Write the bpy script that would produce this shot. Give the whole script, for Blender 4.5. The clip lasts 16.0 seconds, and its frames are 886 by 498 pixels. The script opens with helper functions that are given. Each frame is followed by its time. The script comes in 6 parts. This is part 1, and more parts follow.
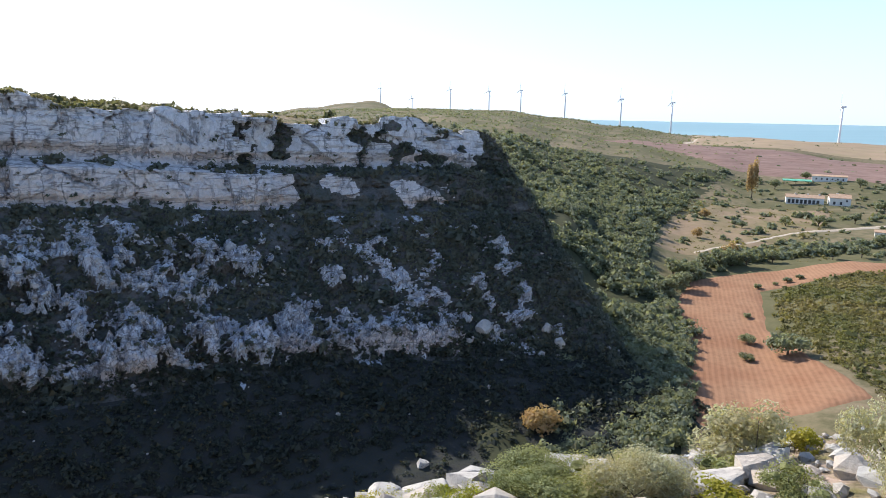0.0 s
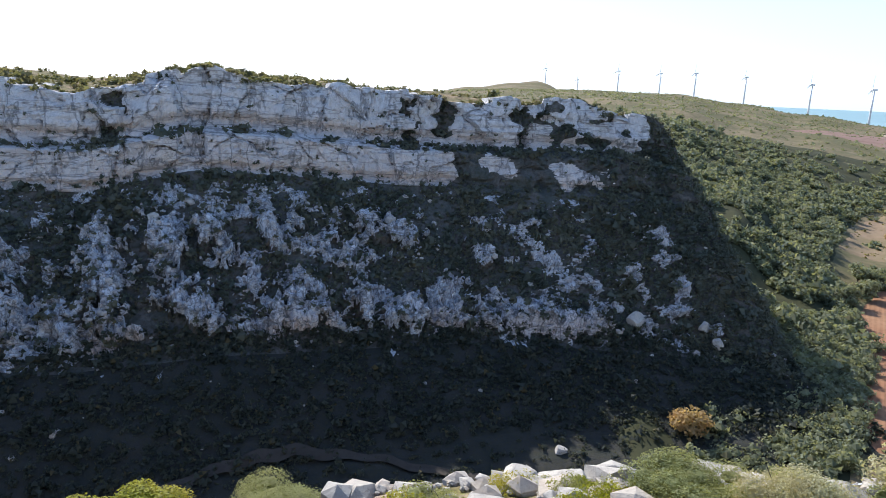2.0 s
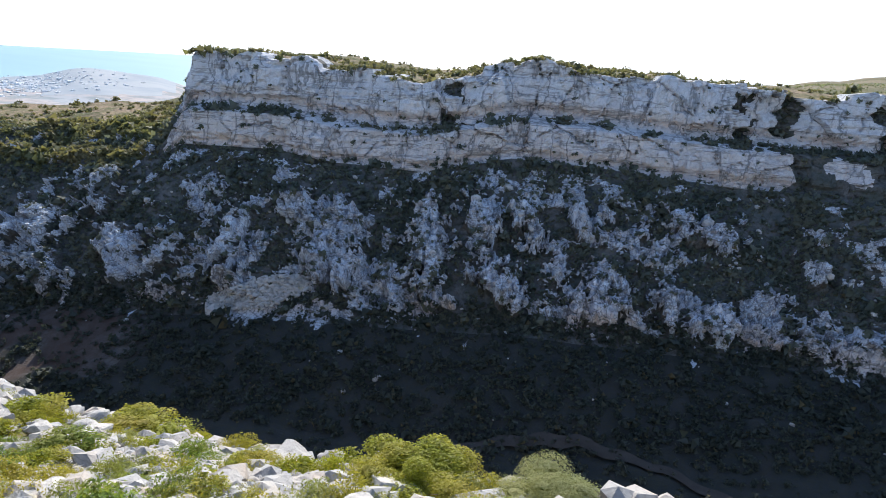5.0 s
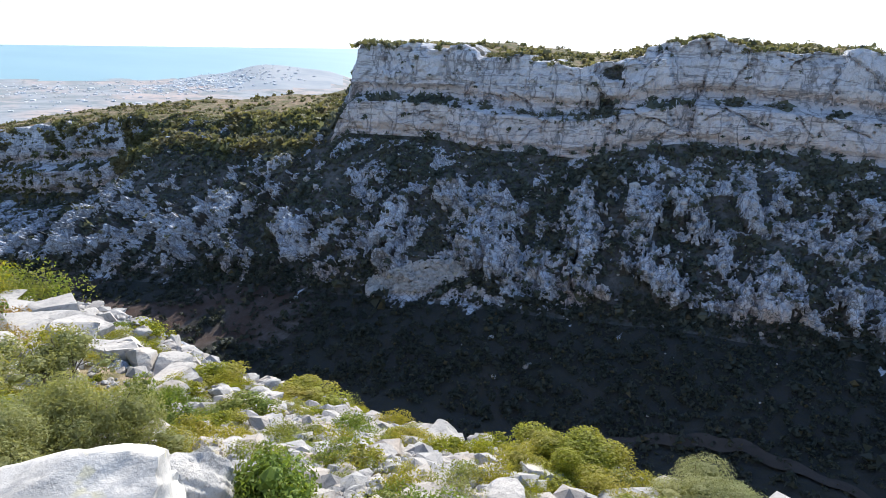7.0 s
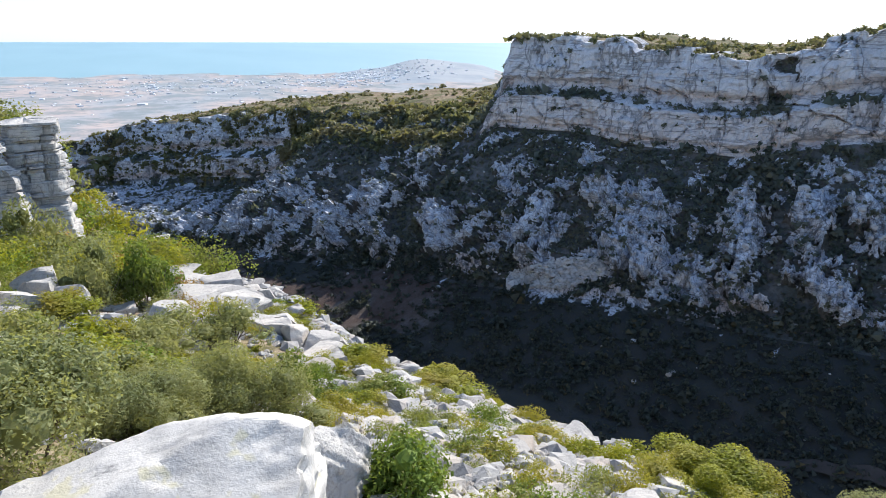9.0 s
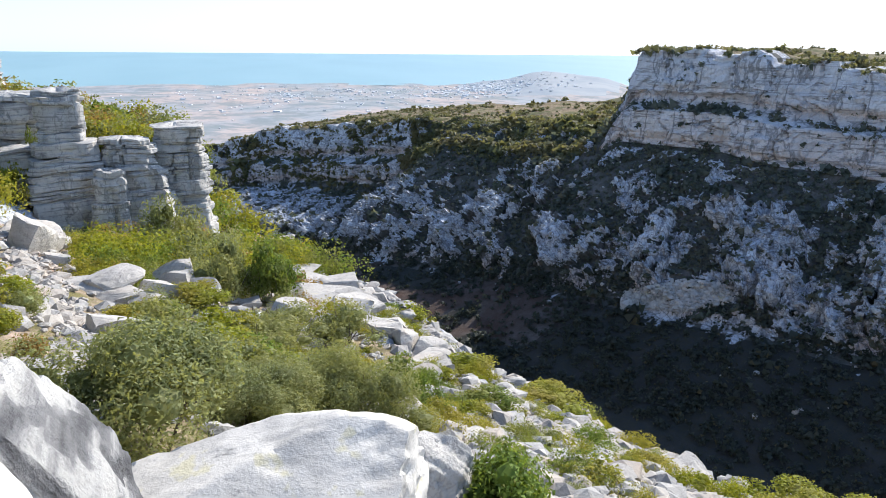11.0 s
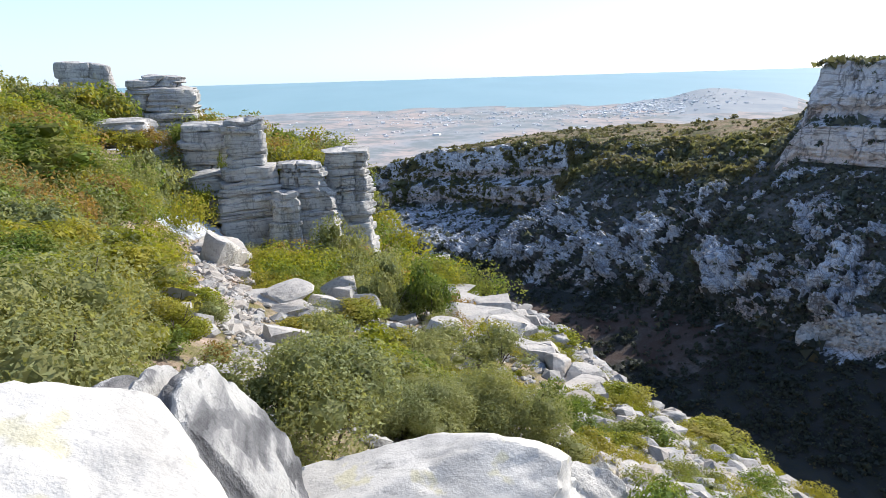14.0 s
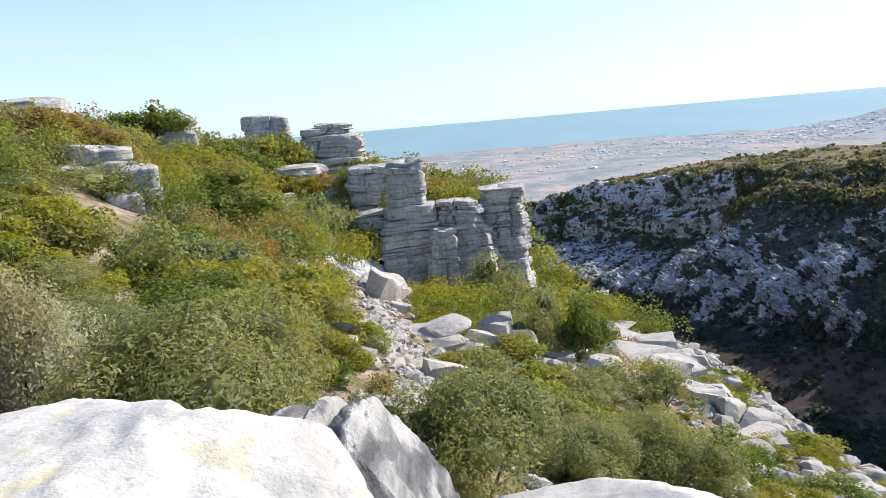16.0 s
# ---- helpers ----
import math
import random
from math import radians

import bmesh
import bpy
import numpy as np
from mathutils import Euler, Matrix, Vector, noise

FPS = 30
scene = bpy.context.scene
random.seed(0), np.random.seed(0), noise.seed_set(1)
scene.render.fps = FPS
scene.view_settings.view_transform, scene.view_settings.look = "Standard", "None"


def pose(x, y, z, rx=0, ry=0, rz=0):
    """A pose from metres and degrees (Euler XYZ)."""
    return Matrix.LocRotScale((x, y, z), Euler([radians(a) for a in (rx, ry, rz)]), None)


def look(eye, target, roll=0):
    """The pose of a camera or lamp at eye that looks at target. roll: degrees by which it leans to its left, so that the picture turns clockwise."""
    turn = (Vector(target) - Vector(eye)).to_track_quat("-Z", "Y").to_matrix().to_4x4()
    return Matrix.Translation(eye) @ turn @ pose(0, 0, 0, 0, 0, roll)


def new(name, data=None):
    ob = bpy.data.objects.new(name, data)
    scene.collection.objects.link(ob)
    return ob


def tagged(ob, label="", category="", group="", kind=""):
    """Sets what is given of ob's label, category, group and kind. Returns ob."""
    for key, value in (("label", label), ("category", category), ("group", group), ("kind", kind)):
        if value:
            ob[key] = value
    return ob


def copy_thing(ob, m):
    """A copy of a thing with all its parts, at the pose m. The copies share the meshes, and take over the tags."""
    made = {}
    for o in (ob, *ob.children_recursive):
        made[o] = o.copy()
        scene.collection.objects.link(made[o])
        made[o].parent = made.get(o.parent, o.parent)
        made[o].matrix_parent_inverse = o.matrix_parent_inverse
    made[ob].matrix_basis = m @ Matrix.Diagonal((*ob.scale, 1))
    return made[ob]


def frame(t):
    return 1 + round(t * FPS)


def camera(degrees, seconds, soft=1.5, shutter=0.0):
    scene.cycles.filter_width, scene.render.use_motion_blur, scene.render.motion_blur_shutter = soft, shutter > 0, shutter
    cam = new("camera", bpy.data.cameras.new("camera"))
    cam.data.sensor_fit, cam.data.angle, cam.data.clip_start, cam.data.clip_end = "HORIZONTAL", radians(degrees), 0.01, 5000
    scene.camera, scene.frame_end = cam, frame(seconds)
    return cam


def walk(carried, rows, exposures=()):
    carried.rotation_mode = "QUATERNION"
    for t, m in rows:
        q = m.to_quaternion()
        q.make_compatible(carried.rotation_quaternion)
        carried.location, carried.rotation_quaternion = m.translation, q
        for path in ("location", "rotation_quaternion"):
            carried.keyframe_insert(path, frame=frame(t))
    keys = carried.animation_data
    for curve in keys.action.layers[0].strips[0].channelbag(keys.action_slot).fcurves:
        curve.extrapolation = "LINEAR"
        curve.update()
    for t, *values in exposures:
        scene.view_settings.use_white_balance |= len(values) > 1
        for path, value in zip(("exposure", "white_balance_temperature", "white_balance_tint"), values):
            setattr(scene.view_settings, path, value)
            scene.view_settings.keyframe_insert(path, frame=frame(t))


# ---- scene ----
# ---- the camera and its turn: seconds, place, yaw, pitch, roll ----
cam = camera(66.37, 16.0, soft=0.85)
EXPOSURES = [(0.0, 0.55, 6250, 11), (5.0, 0.65, 6150, 10), (9.0, 0.6, 6120, 10), (12.5, 0.55, 6150, 10), (16.0, 0.42, 6300, 11)]
ROWS = [
    (0.0, -0.000, -0.000, 0.000, 0.00, -11.01, 1.18),
    (0.5, -0.002, 0.006, -0.006, 3.40, -12.32, 1.56),
    (1.0, -0.007, 0.008, -0.004, 6.17, -13.02, 1.72),
    (1.5, -0.008, 0.028, -0.006, 9.06, -13.66, 2.02),
    (2.0, -0.006, 0.046, -0.008, 13.10, -13.02, 2.61),
    (2.5, -0.005, 0.045, -0.008, 17.48, -12.55, 3.25),
    (3.0, -0.011, 0.054, -0.015, 22.62, -12.83, 3.37),
    (3.5, -0.021, 0.067, -0.027, 27.49, -13.14, 3.20),
    (4.0, -0.025, 0.071, -0.030, 31.12, -12.93, 3.57),
    (4.5, -0.025, 0.068, -0.028, 35.37, -13.76, 3.69),
    (5.0, -0.030, 0.068, -0.029, 39.33, -14.87, 3.03),
    (7.5, -0.046, 0.083, -0.039, 55.97, -16.63, 0.38),
    (8.0, -0.055, 0.090, -0.044, 59.20, -16.96, 0.21),
    (8.5, -0.065, 0.091, -0.047, 61.84, -16.93, 0.21),
    (9.0, -0.076, 0.091, -0.052, 65.21, -16.93, 0.05),
    (11.5, -0.068, 0.082, -0.048, 77.02, -15.86, 0.50),
    (12.0, -0.055, 0.074, -0.040, 78.94, -15.80, 0.50),
    (12.5, -0.046, 0.071, -0.033, 81.07, -15.60, 0.37),
    (13.0, -0.036, 0.067, -0.023, 83.26, -15.41, -0.04),
    (13.5, -0.033, 0.063, -0.012, 86.00, -15.20, -0.84),
    (14.0, -0.038, 0.059, -0.007, 88.49, -14.08, -1.68),
    (14.5, -0.037, 0.057, -0.004, 90.91, -13.43, -2.51),
    (15.0, -0.035, 0.055, -0.002, 93.83, -12.09, -3.21),
    (15.5, -0.037, 0.052, -0.001, 97.44, -11.36, -4.16),
    (16.0, -0.036, 0.048, 0.003, 101.70, -10.35, -4.90),
]
walk(cam, [(t, pose(x, y, z, 90 + pitch, 0, yaw) @ pose(0, 0, 0, 0, 0, roll)) for t, x, y, z, yaw, pitch, roll in ROWS], EXPOSURES)

# ---- world, sun ----
SUN_AZ, SUN_EL = 39.0, 36.0          # degrees to the left of +y, and above the level
world = bpy.data.worlds.new("sky")
scene.world = world
world.use_nodes = True
wt = world.node_tree
sky = wt.nodes.new("ShaderNodeTexSky")
sky.sky_type, sky.sun_disc = "NISHITA", False
sky.sun_elevation, sky.sun_rotation = radians(SUN_EL), radians(-SUN_AZ)
sky.altitude, sky.air_density, sky.dust_density, sky.ozone_density = 200, 1.0, 0.6, 1.5
wt.nodes["Background"].inputs["Strength"].default_value = 0.145
tc, sep = wt.nodes.new("ShaderNodeTexCoord"), wt.nodes.new("ShaderNodeSeparateXYZ")
haze, hmix = wt.nodes.new("ShaderNodeValToRGB"), wt.nodes.new("ShaderNodeMix")
hmix.data_type = "RGBA"
haze.color_ramp.elements[0].position, haze.color_ramp.elements[0].color = 0.0, (0.75, 0.75, 0.75, 1)
haze.color_ramp.elements[1].position, haze.color_ramp.elements[1].color = 0.46, (0.0, 0.0, 0.0, 1)
wt.links.new(tc.outputs["Generated"], sep.inputs[0])
wt.links.new(sep.outputs[2], haze.inputs[0])
wt.links.new(haze.outputs[0], hmix.inputs[0])
wt.links.new(sky.outputs[0], hmix.inputs[6])
hmix.inputs[7].default_value = (4.0, 5.1, 7.0, 1)      # white haze low over the land
wt.links.new(hmix.outputs[2], wt.nodes["Background"].inputs[0])
sun = new("sun", bpy.data.lights.new("sun", "SUN"))
sun.data.energy, sun.data.angle, sun.data.color = 5.0, radians(0.5), (1.0, 0.91, 0.78)
sx, sy_ = -math.sin(radians(SUN_AZ)), math.cos(radians(SUN_AZ))
sun.matrix_world = look((0, 0, 60), (-sx * 60, -sy_ * 60, 60 - 60 * math.tan(radians(SUN_EL))))


# ---- materials ----
class Nodes:
    """Short hand for a node material."""

    def __init__(self, name, rough=0.85, spec=0.3):
        self.m = bpy.data.materials.new(name)
        self.m.use_nodes = True
        self.t = self.m.node_tree
        self.p = self.t.nodes["Principled BSDF"]
        self.p.inputs["Roughness"].default_value = rough
        self.p.inputs["Specular IOR Level"].default_value = spec
        self.where = self.n("ShaderNodeNewGeometry").outputs["Position"]

    def n(self, kind, **sets):
        node = self.t.nodes.new(kind)
        for k, v in sets.items():
            setattr(node, k, v)
        return node

    def put(self, sock, v):
        if isinstance(v, bpy.types.NodeSocket):
            self.t.links.new(v, sock)
        elif isinstance(v, tuple) and len(v) == 3 and sock.type == "RGBA":
            sock.default_value = (*v, 1)
        else:
            sock.default_value = v

    def noise(self, scale, detail=4.0, rough=0.6, stretch=(1, 1, 1), vec=None, dist=0.0):
        mp = self.n("ShaderNodeMapping")
        self.put(mp.inputs["Vector"], vec or self.where)
        mp.inputs["Scale"].default_value = stretch
        n = self.n("ShaderNodeTexNoise")
        self.put(n.inputs["Vector"], mp.outputs[0])
        n.inputs["Scale"].default_value, n.inputs["Detail"].default_value = scale, detail
        n.inputs["Roughness"].default_value, n.inputs["Distortion"].default_value = rough, dist
        return n.outputs["Fac"]

    def ramp(self, fac, stops):
        r = self.n("ShaderNodeValToRGB")
        e = r.color_ramp.elements
        while len(e) < len(stops):
            e.new(0.5)
        for k, (at, col) in zip(e, stops):
            k.position = at
            k.color = (*col, 1) if isinstance(col, tuple) else (col, col, col, 1)
        self.put(r.inputs[0], fac)
        return r.outputs[0]

    def mix(self, fac, a, b, blend="MIX"):
        x = self.n("ShaderNodeMix", data_type="RGBA", blend_type=blend)
        self.put(x.inputs[0], fac), self.put(x.inputs[6], a), self.put(x.inputs[7], b)
        return x.outputs[2]

    def math(self, op, a, b=0.0):
        x = self.n("ShaderNodeMath", operation=op)
        self.put(x.inputs[0], a), self.put(x.inputs[1], b)
        return x.outputs[0]

    def attr(self, name):
        return self.n("ShaderNodeAttribute", attribute_name=name).outputs["Fac"]

    def bump(self, height, dist, strength=1.0):
        b = self.n("ShaderNodeBump")
        b.inputs["Distance"].default_value, b.inputs["Strength"].default_value = dist, strength
        self.put(b.inputs["Height"], height)
        self.t.links.new(b.outputs[0], self.p.inputs["Normal"])

    def done(self, colour):
        self.put(self.p.inputs["Base Color"], colour)
        return self.m


def limestone(name, size, warm=0.0, tone=1.0, bedded=False, earthy=0.2):
    """Pale weathered limestone; size: the scale of its stains in metres."""
    q = lambda *c: tuple(min(0.85, v * tone) for v in c)
    k = Nodes(name, 0.9, 0.2)
    big, fine = k.noise(0.5 / size, 5, 0.6), k.noise(5 / size, 6, 0.7)
    streak = k.noise(1.6 / size, 5, 0.65, (1, 1, 0.25))
    strata = k.noise(1.2 / size, 4, 0.6, (0.15, 0.15, 2.6))
    c = k.ramp(big, [(0.3, q(0.37, 0.355, 0.34)), (0.55, q(0.51, 0.49, 0.46)), (0.75, q(0.61, 0.58, 0.53))])
    c = k.mix(k.ramp(streak, [(0.40, 0.0), (0.70, 0.5)]), c, q(0.30, 0.31, 0.325))
    c = k.mix(k.ramp(strata, [(0.55, 0.0), (0.72, 0.55 + warm)]), c, (0.52, 0.42, 0.33))
    c = k.mix(k.ramp(fine, [(0.30, 0.7), (0.48, 0.0)]), c, (0.16, 0.16, 0.165))
    c = k.mix(k.ramp(k.noise(2.2 / size, 3, 0.5), [(0.66, 0.0), (0.72, 0.35)]), c, (0.55, 0.48, 0.26))
    vo = k.n("ShaderNodeTexVoronoi", feature="DISTANCE_TO_EDGE")
    mp = k.n("ShaderNodeVectorMath", operation="ADD")
    nz = k.n("ShaderNodeTexNoise")
    nz.inputs["Scale"].default_value = 1.5 / size
    k.put(nz.inputs["Vector"], k.where)
    sc = k.n("ShaderNodeVectorMath", operation="SCALE")
    k.put(sc.inputs[0], nz.outputs["Color"])
    sc.inputs["Scale"].default_value = 0.35 * size
    k.put(mp.inputs[0], k.where), k.put(mp.inputs[1], sc.outputs[0])
    k.put(vo.inputs["Vector"], mp.outputs[0])
    vo.inputs["Scale"].default_value = 1.1 / size
    c = k.mix(k.ramp(vo.outputs["Distance"], [(0.004, 0.28), (0.014, 0.0)]), c, (0.24, 0.23, 0.22))
    c = k.mix(k.ramp(k.noise(14 / size, 4, 0.7), [(0.30, 0.7), (0.42, 0.0)]), c, (0.2, 0.195, 0.19))
    if bedded:
        c = k.mix(k.ramp(k.noise(1.1 / size, 5, 0.62, (0.12, 0.12, 3.2)), [(0.476, 0.0), (0.497, 0.55), (0.503, 0.55), (0.524, 0.0)]), c, (0.10, 0.10, 0.105))
        c = k.mix(k.ramp(k.noise(0.45 / size, 5, 0.6, (1.4, 1.4, 0.5)), [(0.488, 0.0), (0.498, 0.5), (0.502, 0.5), (0.512, 0.0)]), c, (0.12, 0.12, 0.125))
    if not bedded:
        one = k.n("ShaderNodeNewGeometry").outputs["Random Per Island"]
        c = k.mix(k.ramp(one, [(0.45, 0.0), (1.0, earthy)]), c, (0.43, 0.36, 0.29))
    k.bump(k.mix(0.5, fine, strata), 0.10 * size)
    return k.done(c)


def leaves(name, dark, light, dry, patch):
    """Leaves that vary one by one and from plant to plant."""
    k = Nodes(name, 0.6, 0.12)
    one = k.n("ShaderNodeNewGeometry").outputs["Random Per Island"]
    c = k.mix(one, dark, light)
    c = k.mix(k.ramp(k.noise(patch, 2, 0.5), [(0.42, 0.0), (0.62, 0.85)]), c, dry)
    c = k.mix(k.ramp(one, [(0.93, 0.0), (0.97, 0.6)]), c, (0.16, 0.12, 0.05))
    k.p.inputs["Subsurface Weight"].default_value = 0.0
    k.put(k.p.inputs["Base Color"], c)
    tr = k.n("ShaderNodeBsdfTranslucent")
    k.put(tr.inputs[0], k.mix(0.5, c, (light[0] * 1.7, light[1] * 1.5, light[2] * 0.5)))
    ms = k.n("ShaderNodeMixShader")
    ms.inputs[0].default_value = 0.38
    k.t.links.new(k.p.outputs[0], ms.inputs[1]), k.t.links.new(tr.outputs[0], ms.inputs[2])
    k.t.links.new(ms.outputs[0], k.t.nodes["Material Output"].inputs[0])
    return k.m


M_ROCK_FAR = limestone("limestone_far", 6.0, -0.3, 1.05, False, 0.0)
M_ROCK = limestone("limestone", 0.7, 0.0, 1.08)
M_RUBBLE = limestone("limestone_rubble", 0.5, 0.2, 0.85, False, 0.5)

# scrubby ground with bare rock where the attribute says so
def scrub_ground(name, size, soil, scrub, rock_size):
    k = Nodes(name, 0.95, 0.1)
    rocky, warm = k.attr("rocky"), k.attr("warm")
    n = k.noise(1 / size, 6, 0.65)
    g = k.mix(k.ramp(n, [(0.42, 0.0), (0.58, 1.0)]), soil, scrub)
    g = k.mix(k.ramp(k.noise(6 / size, 4, 0.7), [(0.35, 0.6), (0.55, 0.0)]), g, (0.05, 0.05, 0.03))
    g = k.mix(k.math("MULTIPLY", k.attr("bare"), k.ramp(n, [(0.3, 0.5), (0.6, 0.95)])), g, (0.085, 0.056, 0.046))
    big, fine, pit = k.noise(0.5 / rock_size, 5, 0.6), k.noise(5 / rock_size, 6, 0.75), k.noise(11 / rock_size, 4, 0.75, (1, 1, 0.6))
    streak = k.noise(2.2 / rock_size, 5, 0.7, (1, 1, 0.2))
    strata = k.noise(1.2 / rock_size, 4, 0.6, (0.12, 0.12, 2.6))
    # greys shifted to blue: the cool light of the shaded side is in the colour
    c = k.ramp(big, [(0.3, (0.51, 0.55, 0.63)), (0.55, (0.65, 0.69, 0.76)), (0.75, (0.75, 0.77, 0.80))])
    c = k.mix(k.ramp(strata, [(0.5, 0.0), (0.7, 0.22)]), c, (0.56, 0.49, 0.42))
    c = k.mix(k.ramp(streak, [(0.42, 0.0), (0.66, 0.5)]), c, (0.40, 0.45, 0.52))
    c = k.mix(k.math("MULTIPLY", warm, k.ramp(fine, [(0.35, 0.2), (0.6, 0.9)])), c, (0.62, 0.43, 0.31))
    sheer = k.attr("sheer")
    rough = k.math("SUBTRACT", 1.0, k.math("MULTIPLY", sheer, 0.72))
    c = k.mix(k.math("MULTIPLY", sheer, 0.5), c, (0.70, 0.655, 0.63))
    c = k.mix(k.math("MULTIPLY", rough, k.ramp(fine, [(0.33, 0.7), (0.46, 0.0)])), c, (0.17, 0.17, 0.18))
    c = k.mix(k.math("MULTIPLY", rough, k.ramp(pit, [(0.32, 0.6), (0.44, 0.0)])), c, (0.16, 0.165, 0.17))
    mp = k.n("ShaderNodeMapping")
    wob = k.n("ShaderNodeVectorMath", operation="ADD")
    nz = k.n("ShaderNodeTexNoise")
    nz.inputs["Scale"].default_value = 1.2 / rock_size
    k.put(nz.inputs["Vector"], k.where)
    sc = k.n("ShaderNodeVectorMath", operation="SCALE")
    k.put(sc.inputs[0], nz.outputs["Color"])
    sc.inputs["Scale"].default_value = 1.6 * rock_size
    k.put(wob.inputs[0], k.where), k.put(wob.inputs[1], sc.outputs[0])
    k.put(mp.inputs["Vector"], wob.outputs[0])
    mp.inputs["Scale"].default_value = (1, 1, 0.4)
    vo = k.n("ShaderNodeTexVoronoi", feature="DISTANCE_TO_EDGE")
    k.put(vo.inputs["Vector"], mp.outputs[0])
    vo.inputs["Scale"].default_value = 1.6 / rock_size
    c = k.mix(k.math("MULTIPLY", rough, k.ramp(vo.outputs["Distance"], [(0.012, 0.7), (0.045, 0.0)])), c, (0.12, 0.12, 0.13))
    split = [(0.478, 0.0), (0.496, 0.6), (0.504, 0.6), (0.522, 0.0)]
    c = k.mix(k.ramp(k.noise(0.26 / rock_size, 6, 0.55, (1.4, 1.4, 0.42)), split), c, (0.09, 0.092, 0.10))
    c = k.mix(k.math("MULTIPLY", rough, k.ramp(k.noise(1.5 / rock_size, 5, 0.62, (1.3, 1.3, 0.45)), split)), c, (0.19, 0.19, 0.20))
    c = k.mix(k.ramp(k.noise(0.5 / rock_size, 5, 0.6, (0.22, 0.22, 2.0)), [(0.480, 0.0), (0.497, 0.6), (0.503, 0.6), (0.520, 0.0)]), c, (0.16, 0.155, 0.15))
    edge = k.math("ADD", rocky, k.math("MULTIPLY", k.math("SUBTRACT", k.noise(3 / size, 5, 0.75), 0.5), 1.1))
    k.bump(k.mix(0.5, fine, pit), 0.10 * rock_size)
    return k.done(k.mix(k.ramp(edge, [(0.44, 0.0), (0.56, 1.0)]), g, c))


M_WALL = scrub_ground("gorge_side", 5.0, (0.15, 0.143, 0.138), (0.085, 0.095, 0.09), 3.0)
M_HEATH = scrub_ground("plateau_heath", 5.0, (0.30, 0.225, 0.15), (0.15, 0.145, 0.07), 3.0)
# gorge floor ground: the slope's ground made darker, deep shade put into its colour
M_FLOOR_SHADED = scrub_ground("gorge_floor_shaded", 4.0, (0.048, 0.050, 0.050), (0.036, 0.042, 0.041), 3.0)
M_HEATH_LEAF = leaves("leaves_heath", (0.075, 0.085, 0.045), (0.19, 0.205, 0.115), (0.21, 0.175, 0.10), 0.08)
M_SLOPE = scrub_ground("stony_slope", 1.2, (0.43, 0.33, 0.27), (0.19, 0.17, 0.075), 0.8)
# far scrub: blue haze before the gorge side is mixed into these leaf colours
M_LEAF_HAZY = leaves("leaves_far_hazy", (0.055, 0.07, 0.066), (0.15, 0.178, 0.158), (0.16, 0.165, 0.135), 0.12)
# darker copy of the slope's leaves: the gorge floor's shade is in the colour
M_LEAF_SHADED = leaves("leaves_shaded", (0.034, 0.043, 0.040), (0.075, 0.092, 0.082), (0.07, 0.08, 0.068), 0.12)
M_OLIVE = leaves("leaves_olive", (0.034, 0.05, 0.021), (0.36, 0.40, 0.20), (0.28, 0.28, 0.11), 0.8)
M_LIME = leaves("leaves_yellow_green", (0.06, 0.085, 0.012), (0.37, 0.40, 0.04), (0.34, 0.28, 0.06), 0.7)
M_GREEN = leaves("leaves_green", (0.035, 0.062, 0.016), (0.23, 0.32, 0.065), (0.26, 0.24, 0.07), 0.7)
M_DRY = leaves("leaves_dry", (0.17, 0.11, 0.04), (0.40, 0.27, 0.11), (0.25, 0.20, 0.06), 0.9)
M_GREY = leaves("leaves_silver", (0.22, 0.23, 0.15), (0.55, 0.56, 0.43), (0.33, 0.29, 0.18), 0.9)
k = Nodes("bark", 0.95, 0.1)
M_BARK = k.done(k.ramp(k.noise(30, 5, 0.7, (1, 1, 0.3)), [(0.35, (0.05, 0.04, 0.03)), (0.65, (0.17, 0.14, 0.11))]))


# ---- number helpers ----
def _cell(i, seed):
    h = (i[..., 0] * 374761393 + i[..., 1] * 668265263 + i[..., 2] * 2147483647 + seed * 974634777) & 0xFFFFFFFF
    h = ((h ^ (h >> 13)) * 1274126177) & 0xFFFFFFFF
    return ((h ^ (h >> 16)) & 0xFFFFFF) / float(0xFFFFFF)


def vnoise(p, seed=0):
    """Smooth random values, 0 to 1, at places p."""
    p = np.asarray(p, float)
    i = np.floor(p).astype(np.int64)
    f = p - i
    f = f * f * (3 - 2 * f)
    out = 0
    for dx in (0, 1):
        for dy in (0, 1):
            for dz in (0, 1):
                w = (f[..., 0] if dx else 1 - f[..., 0]) * (f[..., 1] if dy else 1 - f[..., 1]) * (f[..., 2] if dz else 1 - f[..., 2])
                out = out + w * _cell(i + np.array([dx, dy, dz]), seed)
    return out


def fbm(p, octaves=4, seed=0, gain=0.5):
    p, out, amp, tot = np.asarray(p, float), 0, 1.0, 0.0
    for o in range(octaves):
        out, tot = out + amp * vnoise(p, seed + o * 17), tot + amp
        p, amp = p * 2.03 + 7.1, amp * gain
    return out / tot


def ridged(p, octaves=4, seed=0):
    p, out, amp, tot = np.asarray(p, float), 0, 1.0, 0.0
    for o in range(octaves):
        out, tot = out + amp * (1 - np.abs(2 * vnoise(p, seed + o * 17) - 1)), tot + amp
        p, amp = p * 2.1 + 3.7, amp * 0.5
    return out / tot


